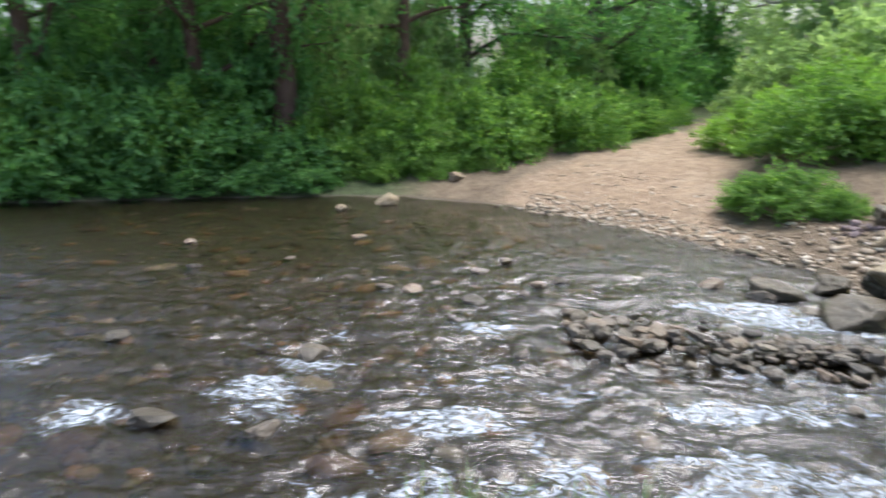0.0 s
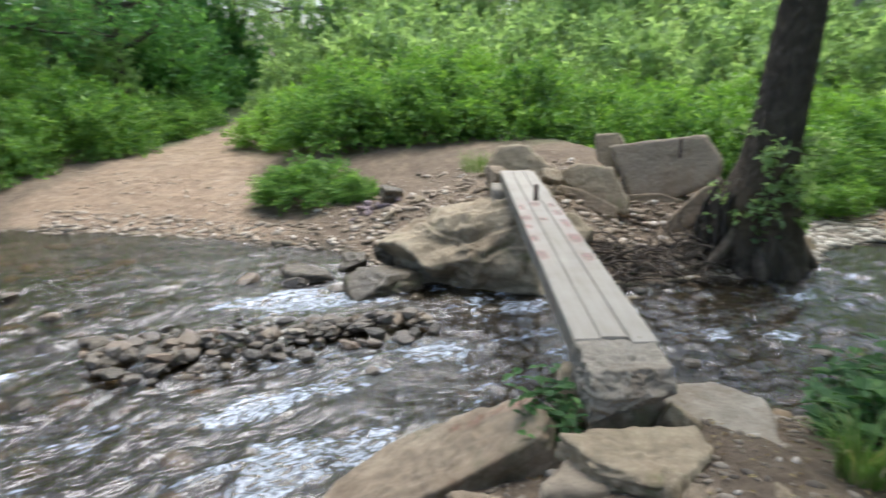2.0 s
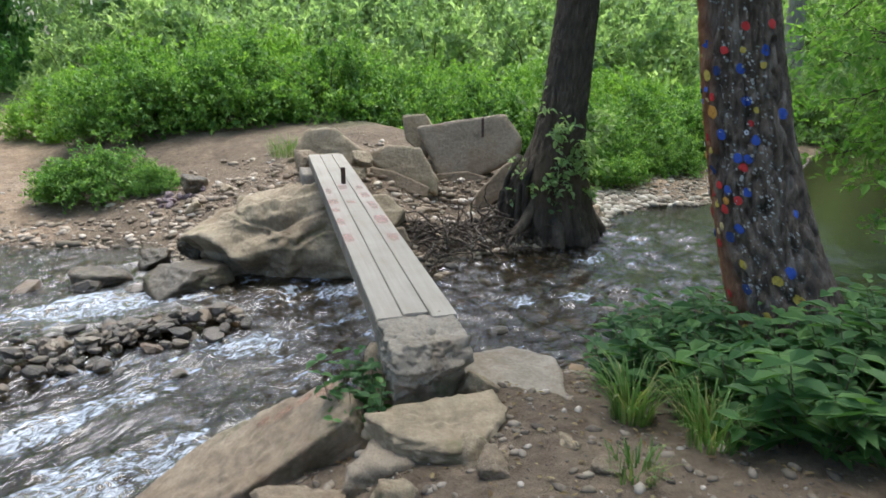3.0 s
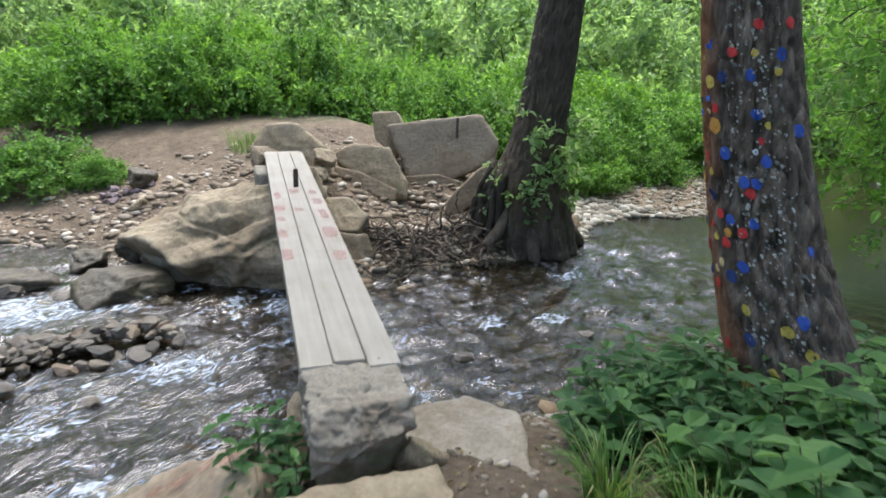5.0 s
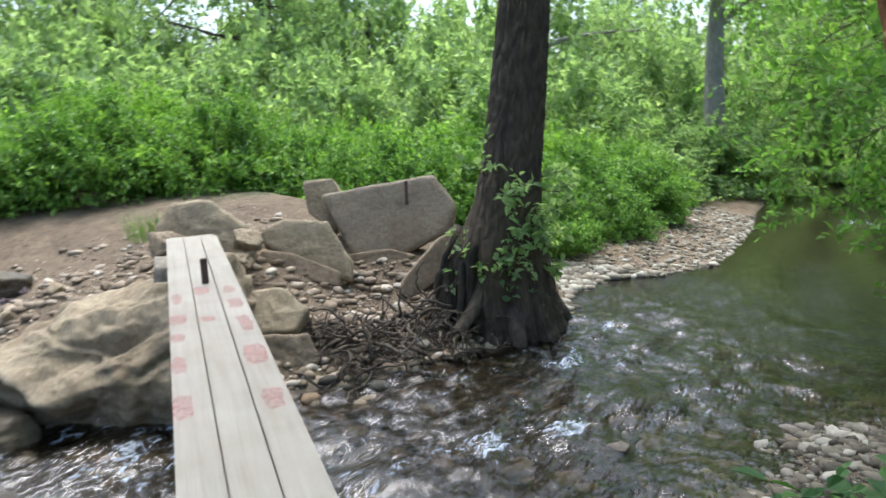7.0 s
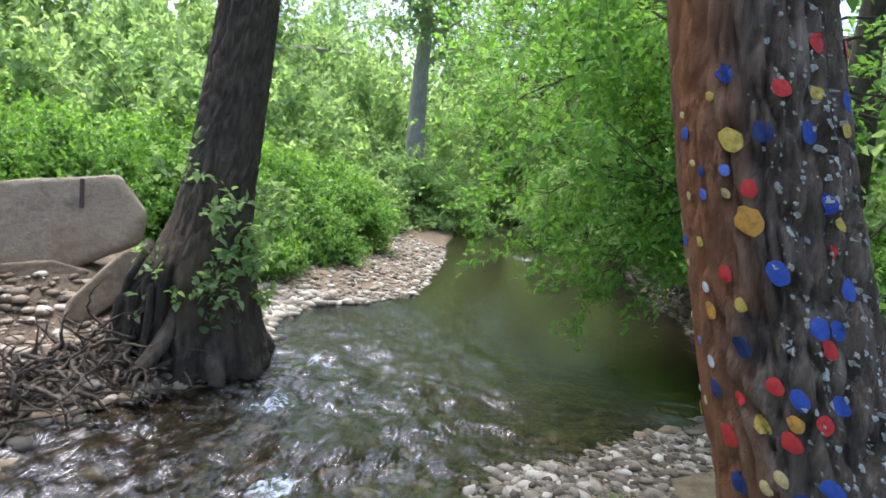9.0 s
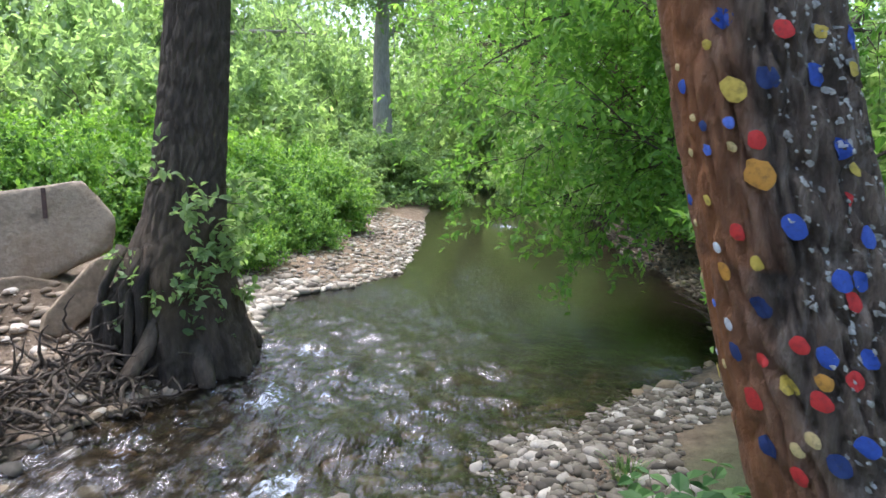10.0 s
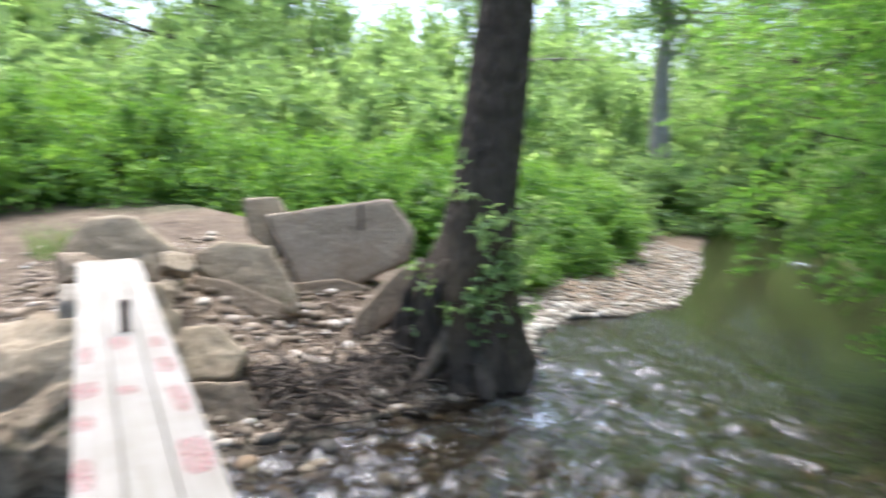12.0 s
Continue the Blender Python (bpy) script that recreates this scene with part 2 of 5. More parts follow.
_t.links.new(_a.outputs["Fac"], _bp.inputs["Strength"])
_t.links.new(_bp.outputs[0], _b.inputs["Normal"])
_t.links.new(_bp.outputs[0], _b.inputs["Coat Normal"])
_b.inputs["Coat Weight"].default_value, _b.inputs["Coat IOR"].default_value, _b.inputs["Coat Roughness"].default_value = 1.0, 1.65, 0.08
_cw = _t.nodes.new("ShaderNodeMapRange")
_cw.inputs["From Min"].default_value, _cw.inputs["From Max"].default_value = 0.15, 0.6
_cw.inputs["To Min"].default_value, _cw.inputs["To Max"].default_value = 0.05, 0.22
_t.links.new(_a.outputs["Fac"], _cw.inputs["Value"])
_t.links.new(_cw.outputs["Result"], _b.inputs["Coat Weight"])
_f = _t.nodes.new("ShaderNodeAttribute")
_f.attribute_name = "foam"
_fn = noise_tex(_t, 11, 9, 0.72, (0.8, 1.4, 1))
_fn.node.inputs["Distortion"].default_value = 1.1
_m1 = _t.nodes.new("ShaderNodeMath")
_m1.operation = "ADD"
_t.links.new(_f.outputs["Fac"], _m1.inputs[0])
_t.links.new(_fn, _m1.inputs[1])
_ff = ramp(_t, _m1.outputs[0], [(0.77, (0, 0, 0)), (1.02, (1, 1, 1))])
_fb = _t.nodes.new("ShaderNodeBsdfDiffuse")
_fb.inputs["Color"].default_value = (0.5, 0.55, 0.61, 1)
_mx = _t.nodes.new("ShaderNodeMixShader")
_t.links.new(_ff, _mx.inputs[0])
_t.links.new(_b.outputs[0], _mx.inputs[1])
_t.links.new(_fb.outputs[0], _mx.inputs[2])
_t.links.new(_mx.outputs[0], _t.nodes["Material Output"].inputs["Surface"])


# ---- mesh helpers ----
rng = np.random.default_rng(7)


def mesh_of(name, verts, faces, mat, smooth=False):
    me = bpy.data.meshes.new(name)
    me.from_pydata([tuple(v) for v in verts] if not isinstance(verts, np.ndarray) else verts.tolist(), [], faces if isinstance(faces, list) else faces.tolist())
    me.materials.append(mat)
    if smooth:
        me.shade_smooth()
    me.update()
    return me


def part(name, me, parent, label="", kind=""):
    ob = new(name, me)
    ob.parent = parent
    return tagged(ob, label, "", "", kind)


def thing(name, label, category, group="", kind="", at=(0, 0, 0)):
    ob = new(name)
    ob.empty_display_size = 0.2
    ob.location = at
    return tagged(ob, label, category, group, kind)


def solid(name, me, label, category, group="", kind="", m=None):
    ob = new(name, me)
    if m is not None:
        ob.matrix_basis = m
    return tagged(ob, label, category, group, kind)


def hash01(i, j, seed):
    h = np.sin(i * 127.1 + j * 311.7 + seed * 74.7) * 43758.5453
    return h - np.floor(h)


def vnoise(x, y, seed=0):
    i, j = np.floor(x), np.floor(y)
    u, v = x - i, y - j
    u, v = u * u * (3 - 2 * u), v * v * (3 - 2 * v)
    a, b = hash01(i, j, seed), hash01(i + 1, j, seed)
    c, d = hash01(i, j + 1, seed), hash01(i + 1, j + 1, seed)
    return (a * (1 - u) + b * u) * (1 - v) + (c * (1 - u) + d * u) * v


def fbm(x, y, seed=0, octaves=4):
    s, a, tot = 0.0, 1.0, 0.0
    for k in range(octaves):
        s, tot = s + a * vnoise(x * 2 ** k, y * 2 ** k, seed + k), tot + a
        a *= 0.5
    return s / tot


class Tubes:
    """Tapered tubes gathered into one mesh."""

    def __init__(self):
        self.v, self.f = [], []

    def add(self, pts, radii, segs=6):
        pts = [Vector(p) for p in pts]
        base = len(self.v)
        for i, p in enumerate(pts):
            d = (pts[min(i + 1, len(pts) - 1)] - pts[max(i - 1, 0)]).normalized()
            u = d.cross(Vector((0.3, 0.2, 1)) if abs(d.z) < 0.9 else Vector((1, 0.2, 0))).normalized()
            w = d.cross(u)
            for s in range(segs):
                a = 2 * math.pi * s / segs
                self.v.append(tuple(p + (u * math.cos(a) + w * math.sin(a)) * radii[i]))
        for i in range(len(pts) - 1):
            for s in range(segs):
                a, b = base + i * segs + s, base + i * segs + (s + 1) % segs
                self.f.append((a, b, b + segs, a + segs))
        self.f.append(tuple(base + s for s in range(segs))[::-1])
        self.f.append(tuple(base + (len(pts) - 1) * segs + s for s in range(segs)))

    def mesh(self, name, mat):
        return mesh_of(name, self.v, self.f, mat, True)


def unit(a):
    return a / np.maximum(np.linalg.norm(a, axis=1, keepdims=True), 1e-9)


def leaves(name, P, D, N, L, W, mat, fine=False):
    """Folded leaves from their bases, directions, normals, lengths and widths."""
    D = unit(D)
    S = unit(np.cross(D, N))
    U = np.cross(S, D)
    L, W = L[:, None], W[:, None]
    if fine:
        cols = [P, P + D * L * 0.22 + S * W * 0.42 + U * W * 0.1, P + D * L * 0.58 + S * W * 0.38 + U * W * 0.12, P + D * L - U * L * 0.12,
                P + D * L * 0.58 - S * W * 0.38 + U * W * 0.12, P + D * L * 0.22 - S * W * 0.42 + U * W * 0.1]
        fs = [(0, 1, 2, 3), (0, 3, 4, 5)]
    else:
        cols = [P, P + D * L * 0.42 + S * W * 0.5 + U * W * 0.14, P + D * L - U * L * 0.1, P + D * L * 0.42 - S * W * 0.5 + U * W * 0.14]
        fs = [(0, 1, 2), (0, 2, 3)]
    k = len(cols)
    V = np.stack(cols, 1).reshape(-1, 3)
    base = (np.arange(len(P)) * k)[:, None]
    F = np.concatenate([base + np.array(f)[None] for f in fs], 0)
    return mesh_of(name, V, F, mat)


def sprays(S, D, length, k, leaf, r, spread=1.0, droop=0.25):
    """Leaves set along shoots that start at S and go along D."""
    n = len(S)
    D = unit(D)
    f = (np.arange(k) + 0.4) / k
    ln = length * r.uniform(0.6, 1.3, n)
    P = S[:, None] + D[:, None] * (f[None, :, None] * ln[:, None, None])
    P[:, :, 2] -= droop * (f[None] ** 2) * ln[:, None]
    side = r.normal(0, 1, (n, k, 3))
    d = D[:, None] * 0.55 + unit(side.reshape(-1, 3)).reshape(n, k, 3) * spread
    d[:, :, 2] -= 0.1
    nn = np.array([0, 0, 1.0]) + r.normal(0, 0.45, (n, k, 3)) + D[:, None] * 0.35
    L = leaf * r.uniform(0.6, 1.35, n * k)
    return P.reshape(-1, 3), d.reshape(-1, 3), nn.reshape(-1, 3), L


def bush_mesh(name, rx, ry, rz, shoots, k, leaf, seed, mat, fine=False, broad=0.62, length=0.3):
    r = np.random.default_rng(seed)
    tufts = shoots // 14
    which = r.integers(0, tufts, shoots)
    a = r.uniform(0, 2 * math.pi, tufts)[which] + r.normal(0, 0.13, shoots)
    e = np.abs(np.arcsin(r.uniform(0.0, 1, tufts))[which] + r.normal(0, 0.1, shoots))
    n = np.stack([np.cos(a) * np.cos(e), np.sin(a) * np.cos(e), np.sin(e)], 1)
    lump = (0.6 + 0.75 * fbm(a * 1.9 + seed, e * 3.4, seed, 2)) * r.uniform(0.88, 1.1, tufts)[which]
    depth = np.where(r.random(shoots) < 0.3, r.uniform(0.35, 0.75, shoots), r.uniform(0.75, 1.0, shoots))
    S = n * np.array([rx, ry, rz]) * (lump * depth)[:, None]
    S[:, 2] = np.maximum(S[:, 2], 0.03)
    D = n / np.array([rx, ry, rz]) * min(rx, ry, rz) + r.normal(0, 0.45, (shoots, 3)) + np.array([0, 0, 0.45])
    P, d, nn, L = sprays(S, D, length, k, leaf, r)
    return leaves(name, P, d, nn, L, L * broad, mat, fine)


def stems_mesh(name, rx, ry, rz, count, seed, rad=0.012):
    r = np.random.default_rng(seed + 99)
    tb = Tubes()
    for _ in range(count):
        a, q = r.uniform(0, 6.283), r.uniform(0.3, 0.95)
        tip = Vector((math.cos(a) * rx * q, math.sin(a) * ry * q, rz * r.uniform(0.5, 0.9)))
        foot = Vector((math.cos(a) * rx * q * 0.35, math.sin(a) * ry * q * 0.35, -0.06))
        mid = foot.lerp(tip, 0.5) + Vector((0, 0, rz * 0.25))
        tb.add([foot, mid, tip], [rad, rad * 0.8, rad * 0.4], 5)
    return tb.mesh(name, STEM)


def rock_mesh(name, half, planes, mat, seed=0, level=4, rough=0.03, soft=14.0, ledges=1.0):
    """A stone cut by planes (normal, distance) inside a box of the half sizes, with worn edges and an uneven skin."""
    bm = bmesh.new()
    bmesh.ops.create_icosphere(bm, subdivisions=level, radius=1)
    hx = Vector(half)
    off = Vector((seed * 3.7, seed * 1.3, seed * 2.1))
    size = (half[0] * half[1] * half[2]) ** (1 / 3)
    cuts = [(Vector(n).normalized(), d) for n, d in planes]
    for s in (-1, 1):
        for i in range(3):
            n = Vector((0, 0, 0))
            n[i] = s
            cuts.append((n, half[i]))
    for v in bm.verts:
        d = Vector((v.co.x * hx.x, v.co.y * hx.y, v.co.z * hx.z)).normalized()
        inv = 0.0
        soft_here = soft * (1.5 + 1.1 * noise.noise(d * 2.2 + off))
        for n, dist in cuts:
            c = n.dot(d) / dist
            if c > 0:
                inv += c ** soft_here
        p = d * inv ** (-1 / soft_here)
        w = noise.fractal(p / size * 1.6 + off, 1.0, 2.0, 5)
        w2 = noise.turbulence(p / size * 4 + off, 4, False) - 0.5
        bed = p.z / size * 3.2 + 1.3 * noise.noise(p / size * 0.9 + off) + 0.35 * noise.noise(p / size * 3.1 + off)
        saw = bed - math.floor(bed)
        ledge = (saw if saw < 0.82 else (1 - saw) * 4.5) - 0.5
        chip = max(0.0, noise.noise(p / size * 2.3 + off * 1.7) - 0.22)
        pit = max(0.0, noise.noise(p / size * 9 + off) - 0.3)
        v.co = p + d * (w * 0.7 + w2 * 0.8 + ledge * 0.5 * ledges - chip * 1.5 * ledges - pit * 0.5) * rough * size
    me = bpy.data.meshes.new(name)
    bm.to_mesh(me)
    bm.free()
    me.materials.append(mat)
    me.shade_smooth()
    return me


def random_rock(name, seed, mat, flat=0.6, level=3, rough=0.06):
    r = np.random.default_rng(seed)
    planes = []
    for _ in range(12):
        n = unit(r.normal(0, 1, (1, 3)))[0]
        n[2] *= 0.7
        planes.append((tuple(n), float(r.uniform(0.5, 0.9)) * (flat if abs(n[2]) > 0.6 else 1)))
    return rock_mesh(name, (1, float(r.uniform(0.65, 0.95)), flat), planes, mat, seed, level, rough, 26)


# ---- ground and water ----
FAR = np.array([(-90, 15), (-11, 13.2), (-5.5, 13.9), (-2.0, 14.0), (0.2, 12.9), (2.0, 11.3), (3.0, 10.0), (4.15, 8.8), (4.45, 6.8), (4.8, 6.2), (5.5, 5.6), (6.2, 5.25), (7.0, 4.8),
                (8.2, 4.2), (9.1, 4.3), (10.0, 4.5), (11.1, 4.5), (11.6, 3.8), (12.6, 3.35), (15.1, 3.35), (17.6, 3.6), (34, 4.6)], float)
NEAR = np.array([(-90, 1.5), (-12, 2.3), (-3.5, 2.75), (0, 2.85), (1.5, 3.0), (2.6, 3.3), (3.7, 3.35), (4.3, 2.75), (4.7, 2.15), (5.4, 1.92), (6.3, 1.75), (7.25, 1.65), (7.65, 1.15),
                 (8.65, 0.15), (9.55, -0.65), (11.9, -1.15), (13.5, -1.0), (15.3, -0.58), (18.9, -0.6), (34, 1.0)], float)


def dist_to(line, x, y):
    best = np.full(x.shape, 1e9)
    for (ax, ay), (bx, by) in zip(line[:-1], line[1:]):
        dx, dy = bx - ax, by - ay
        t = np.clip(((x - ax) * dx + (y - ay) * dy) / (dx * dx + dy * dy), 0, 1)
        best = np.minimum(best, np.hypot(x - ax - t * dx, y - ay - t * dy))
    return best


def step(a, b, x):
    t = np.clip((x - a) / (b - a), 0, 1)
    return t * t * (3 - 2 * t)


def height(x, y):
    x, y = np.asarray(x, float), np.asarray(y, float)
    df, dn = dist_to(FAR, x, y), dist_to(NEAR, x, y)
    yf, yn = np.interp(x, FAR[:, 0], FAR[:, 1]), np.interp(x, NEAR[:, 0], NEAR[:, 1])
    far, near = y > yf, y < yn
    spit = step(9.2, 10.8, x)
    hf = (1.5 - 0.9 * spit) * (1 - np.exp(-df / (2.9 + 0.6 * spit))) + 0.035 * np.maximum(df - 6, 0)
    hf = hf * (1 - 0.4 * step(6.8, 4.2, x - 0.45 * np.maximum(y - 13, 0)) * step(8.8, 10.6, y))
    low = step(4.4, 6.4, x) * (1 - step(8.3, 9.8, x))
    hn = (1.22 - 0.75 * low) * (1 - np.exp(-dn / 1.45)) + 0.02 * np.maximum(dn - 5, 0)
    pool = step(7.5, 10.5, x)
    hw = -(0.16 + 0.5 * pool) * (1 - np.exp(-np.minimum(df, dn) / (0.35 + 0.8 * pool)))
    h = np.where(far, hf, np.where(near, hn, hw))
    h = h - 0.3 * np.exp(-((x - 7.55) ** 2 + (y - 6.0) ** 2) / 0.36)
    amp = np.where(far | near, 0.05 * np.minimum(np.minimum(df, dn) + 0.3, 1.0), 0.06)
    h = h + (fbm(x * 1.3, y * 1.3, 3) - 0.5) * amp * 2.2 + (fbm(x * 6, y * 6, 9, 3) - 0.5) * 0.035
    return h


def ground_z(x, y):
    return float(height(np.array([x]), np.array([y]))[0])


def spaced(lo, hi, fine_lo, fine_hi, fine, grow=1.25):
    mid = list(np.arange(fine_lo, fine_hi + 1e-6, fine))
    a, s = [], fine
    p = fine_lo
    while p > lo:
        s *= grow
        p -= s
        a.append(max(p, lo))
    b, s, p = [], fine, mid[-1]
    while p < hi:
        s *= grow
        p += s
        b.append(min(p, hi))
    return np.array(a[::-1] + mid + b)


def grid_mesh(name, xs, ys, zfun, mat):
    X, Y = np.meshgrid(xs, ys)
    Z = zfun(X.ravel(), Y.ravel())
    V = np.stack([X.ravel(), Y.ravel(), Z], 1)
    nx, ny = len(xs), len(ys)
    i = (np.arange(ny - 1)[:, None] * nx + np.arange(nx - 1)[None]).ravel()
    F = np.stack([i, i + 1, i + nx + 1, i + nx], 1)
    me = mesh_of(name, V, F, mat, True)
    return me, V


gm, GV = grid_mesh("ground", spaced(-500, 500, -6, 19, 0.09), spaced(-500, 500, -2, 16, 0.09), height, GROUND)
gx, gy = GV[:, 0], GV[:, 1]
g_df, g_dn = dist_to(FAR, gx, gy), dist_to(NEAR, gx, gy)
g_far = gy > np.interp(gx, FAR[:, 0], FAR[:, 1])
g_near = gy < np.interp(gx, NEAR[:, 0], NEAR[:, 1])
wob = fbm(gx * 0.9, gy * 0.9, 21) - 0.5
path_mid = np.interp(gy, [8, 12, 14, 18, 22, 28], [2.2, 1.9, 2.7, 5.6, 8.2, 12.0])
half = np.interp(gy, [8, 10, 12, 14, 18, 24], [0.2, 1.6, 2.5, 2.5, 1.7, 1.0])
sand = np.where(g_far, step(0.4, -0.4, np.abs(gx - path_mid) - half + wob * 1.5) * step(30, 24, gy), 0)
sand = np.maximum(sand, np.where(g_far, step(9.6, 10.2, gx) * step(3.0, 1.6, g_df + wob), 0) * 0.3)
earth = np.where(g_far, step(5.6, 4.2, g_df + wob * 2) * step(-2.8, -1.2, gx), 0)
earth = np.maximum(earth, np.where(g_near, step(3.6, 2.4, np.hypot(gx - 1.9, (gy - 0.9) * 1.2) + wob * 1.5), 0))
earth = np.maximum(earth, np.where(g_near, step(1.6, 0.5, g_dn + wob), 0))
bed = np.where(~g_far & ~g_near, 1.0, 0.0)
bed = np.maximum(bed, step(0.12, 0.02, np.minimum(g_df, g_dn)))
za = gm.attributes.new("zone", "FLOAT_COLOR", "POINT")
za.data.foreach_set("color", np.stack([earth, sand, bed, np.ones_like(bed)], 1).ravel().astype(np.float32))
ground = solid("ground", gm, "sandy stream banks with bare earth and leaf litter", "ground", kind="structure")

FOAM = [(2.74, 6.97, 0.5), (3.2, 6.55, 0.45), (2.2, 7.1, 0.35), (1.6, 3.67, 0.26), (2.22, 3.58, 0.24), (1.26, 3.48, 0.24), (0.34, 3.78, 0.2), (-1.9, 5.4, 0.45), (-2.3, 4.9, 0.4), (-3.5, 4.3, 0.5), (-4.7, 5.3, 0.5),
        (5.92, 3.45, 0.28), (3.4, 4.7, 0.3), (-0.6, 4.3, 0.3), (8.9, 3.7, 0.22), (9.7, 1.94, 0.22), (7.65, 3.61, 0.3), (6.4, 3.1, 0.2), (4.9, 5.2, 0.25), (-0.4, 6.2, 0.4), (1.7, 4.6, 0.35), (18.0, 1.8, 1.0)]


def calm(x, y):
    return step(9.2, 12.2, x + (3.0 - y) * 0.7)


def quiet(x, y):
    return np.maximum(calm(x, y), 0.2 * step(-1.0, -4.0, x) * step(6.5, 10.5, y))


def foam_at(x, y):
    f = np.zeros_like(x)
    for cx, cy, s in FOAM:
        f = np.maximum(f, np.exp(-((x - cx) ** 2 + ((y - cy) * 1.5) ** 2) / (s * s)))
    streak = fbm(x * 1.1 + y * 0.3, y * 2.6, 31, 4)
    ridge = 1 - np.abs(2 * fbm(x * 1.7 + y * 0.6 + 5, y * 3.0, 35, 3) - 1) * 4
    rapid = (1 - quiet(x, y)) * step(9.5, 6.0, y) * (0.35 + 0.65 * step(-5.0, -0.5, x)) * (1 - 0.25 * step(4.0, 6.0, x))
    return np.clip(f * (0.05 + 0.5 * streak) + np.clip(ridge, 0, 1) * 0.18 * rapid * step(0.35, 0.6, streak) + 0.14 * rapid * (0.4 + 1.0 * streak), 0, 0.34)


def wave(x, y):
    a = 1 - 0.88 * quiet(x, y)
    a = a * (0.65 + 1.1 * foam_at(x, y)) * (1 + 0.05 * step(5.0, 7.0, x))
    wx, wy = x + 0.5 * fbm(x * 0.9, y * 1.3, 55, 2), y + 0.3 * fbm(x * 1.2, y * 1.1, 57, 2)
    w = (fbm(wx * 1.6, wy * 3.0, 41, 2) - 0.5) * 0.12 + (fbm(wx * 4.6, wy * 8.0, 45, 2) - 0.5) * 0.072 + (fbm(wx * 10.0, wy * 16.0, 47, 2) - 0.5) * 0.036
    crest = np.clip(1 - np.abs(2 * fbm(wx * 3.2, wy * 6.2, 51, 2) - 1) * 3.2, 0, 1)
    w = w + 0.018 * crest ** 2
    rough = step(10.5, 7.0, y) * 0.45 + 0.55
    return w * a * rough


wm, WV = grid_mesh("water", spaced(-60, 33, -5, 10, 0.04, 1.1), spaced(-2.5, 15.5, 2.2, 9.2, 0.035, 1.1), wave, WATER)
for nm, vals in (("foam", foam_at(WV[:, 0], WV[:, 1])), ("rough_water", 0.7 - 0.55 * quiet(WV[:, 0], WV[:, 1]))):
    at = wm.attributes.new(nm, "FLOAT", "POINT")
    at.data.foreach_set("value", vals.astype(np.float32))
water = solid("water", wm, "shallow clear stream with white riffles and calm pool", "water", kind="structure")
water.visible_shadow = False

# ---- footbridge ----
BR0, BR1 = Vector((2.684, 2.155, 1.198)), Vector((5.70, 6.70, 1.27))
BD = (BR1 - BR0).normalized()
BN = Vector((BD.y, -BD.x, 0)).normalized()
BU = BN.cross(BD)
BLEN = (BR1 - BR0).length
BRM = Matrix.Translation(BR0) @ Matrix((BN, BD, BU)).transposed().to_4x4()


def box_mesh(name, lo, hi, mat, bevel=0.008, cuts=0, rough=0.0, seed=0):
    bm = bmesh.new()
    bmesh.ops.create_cube(bm, size=1)
    for v in bm.verts:
        v.co = Vector([lo[i] + (v.co[i] + 0.5) * (hi[i] - lo[i]) for i in range(3)])
    bmesh.ops.bevel(bm, geom=bm.edges[:], offset=bevel, segments=2, affect="EDGES")
    if cuts:
        bmesh.ops.subdivide_edges(bm, edges=[e for e in bm.edges if e.calc_length() > 0.08], cuts=cuts, use_grid_fill=True)
    if rough:
        for v in bm.verts:
            w = noise.fractal(v.co * 5 + Vector((seed, seed * 2, 0)), 1.0, 2.0, 4)
            v.co += v.normal * w * rough
    me = bpy.data.meshes.new(name)
    bm.to_mesh(me)
    bm.free()
    me.materials.append(mat)
    return me


bridge = thing("footbridge", "narrow weathered plank footbridge on a concrete beam over the stream", "footbridge")
bridge.matrix_basis = BRM
part("beam", box_mesh("beam", (0.012, -0.02, -0.17), (0.428, BLEN + 0.25, -0.028), CONCRETE, 0.012, 8, 0.006, 3), bridge, "cast concrete beam under the planks")
# the three planks end staggered where the mortar covers them
ENDS = (0.0, 0.03, -0.04)
for i in range(3):
    w0 = 0.003 + i * 0.147
    part("plank", box_mesh("plank", (w0, ENDS[i], -0.024), (w0 + 0.141, BLEN - 0.015 * i, 0.006), PLANK, 0.004, 3, 0.0015, i), bridge)
part("end_block", rock_mesh("end_block", (0.214, 0.25, 0.125), [((0.1, -1, 0.9), 0.19), ((0.9, -0.6, 0.6), 0.28), ((-0.8, -0.8, 0.5), 0.3), ((0.5, -1, -1.1), 0.17)], CONCRETE, 5, 6, 0.12, 30), bridge, "crumbling concrete end of the bridge").location = (0.212, -0.2, -0.122)
part("notch_stone", rock_mesh("notch_stone", (0.19, 0.21, 0.15), [((0.3, -1, 0.2), 0.18), ((-0.6, -1, 0.3), 0.2)], LIMESTONE, 8, 5, 0.1, 22), bridge, "broken stone filling").location = (0.225, -0.17, -0.29)


def blotch(name, rx, ry, mat, seed):
    r = np.random.default_rng(seed)
    n = 22
    v, f = [(0, 0, 0.0)], []
    for i in range(n):
        a = 2 * math.pi * i / n
        q = 1 + 0.2 * (noise.noise(Vector((math.cos(a) * 1.5, math.sin(a) * 1.5, seed))) + 0.4 * r.normal())
        k = (abs(math.cos(a)) ** 4 + abs(math.sin(a)) ** 4) ** -0.25
        v.append((math.cos(a) * rx * q * k, math.sin(a) * ry * q * k, 0.0))
        f.append((0, 1 + i, 1 + (i + 1) % n))
    return mesh_of(name, v, f, mat)


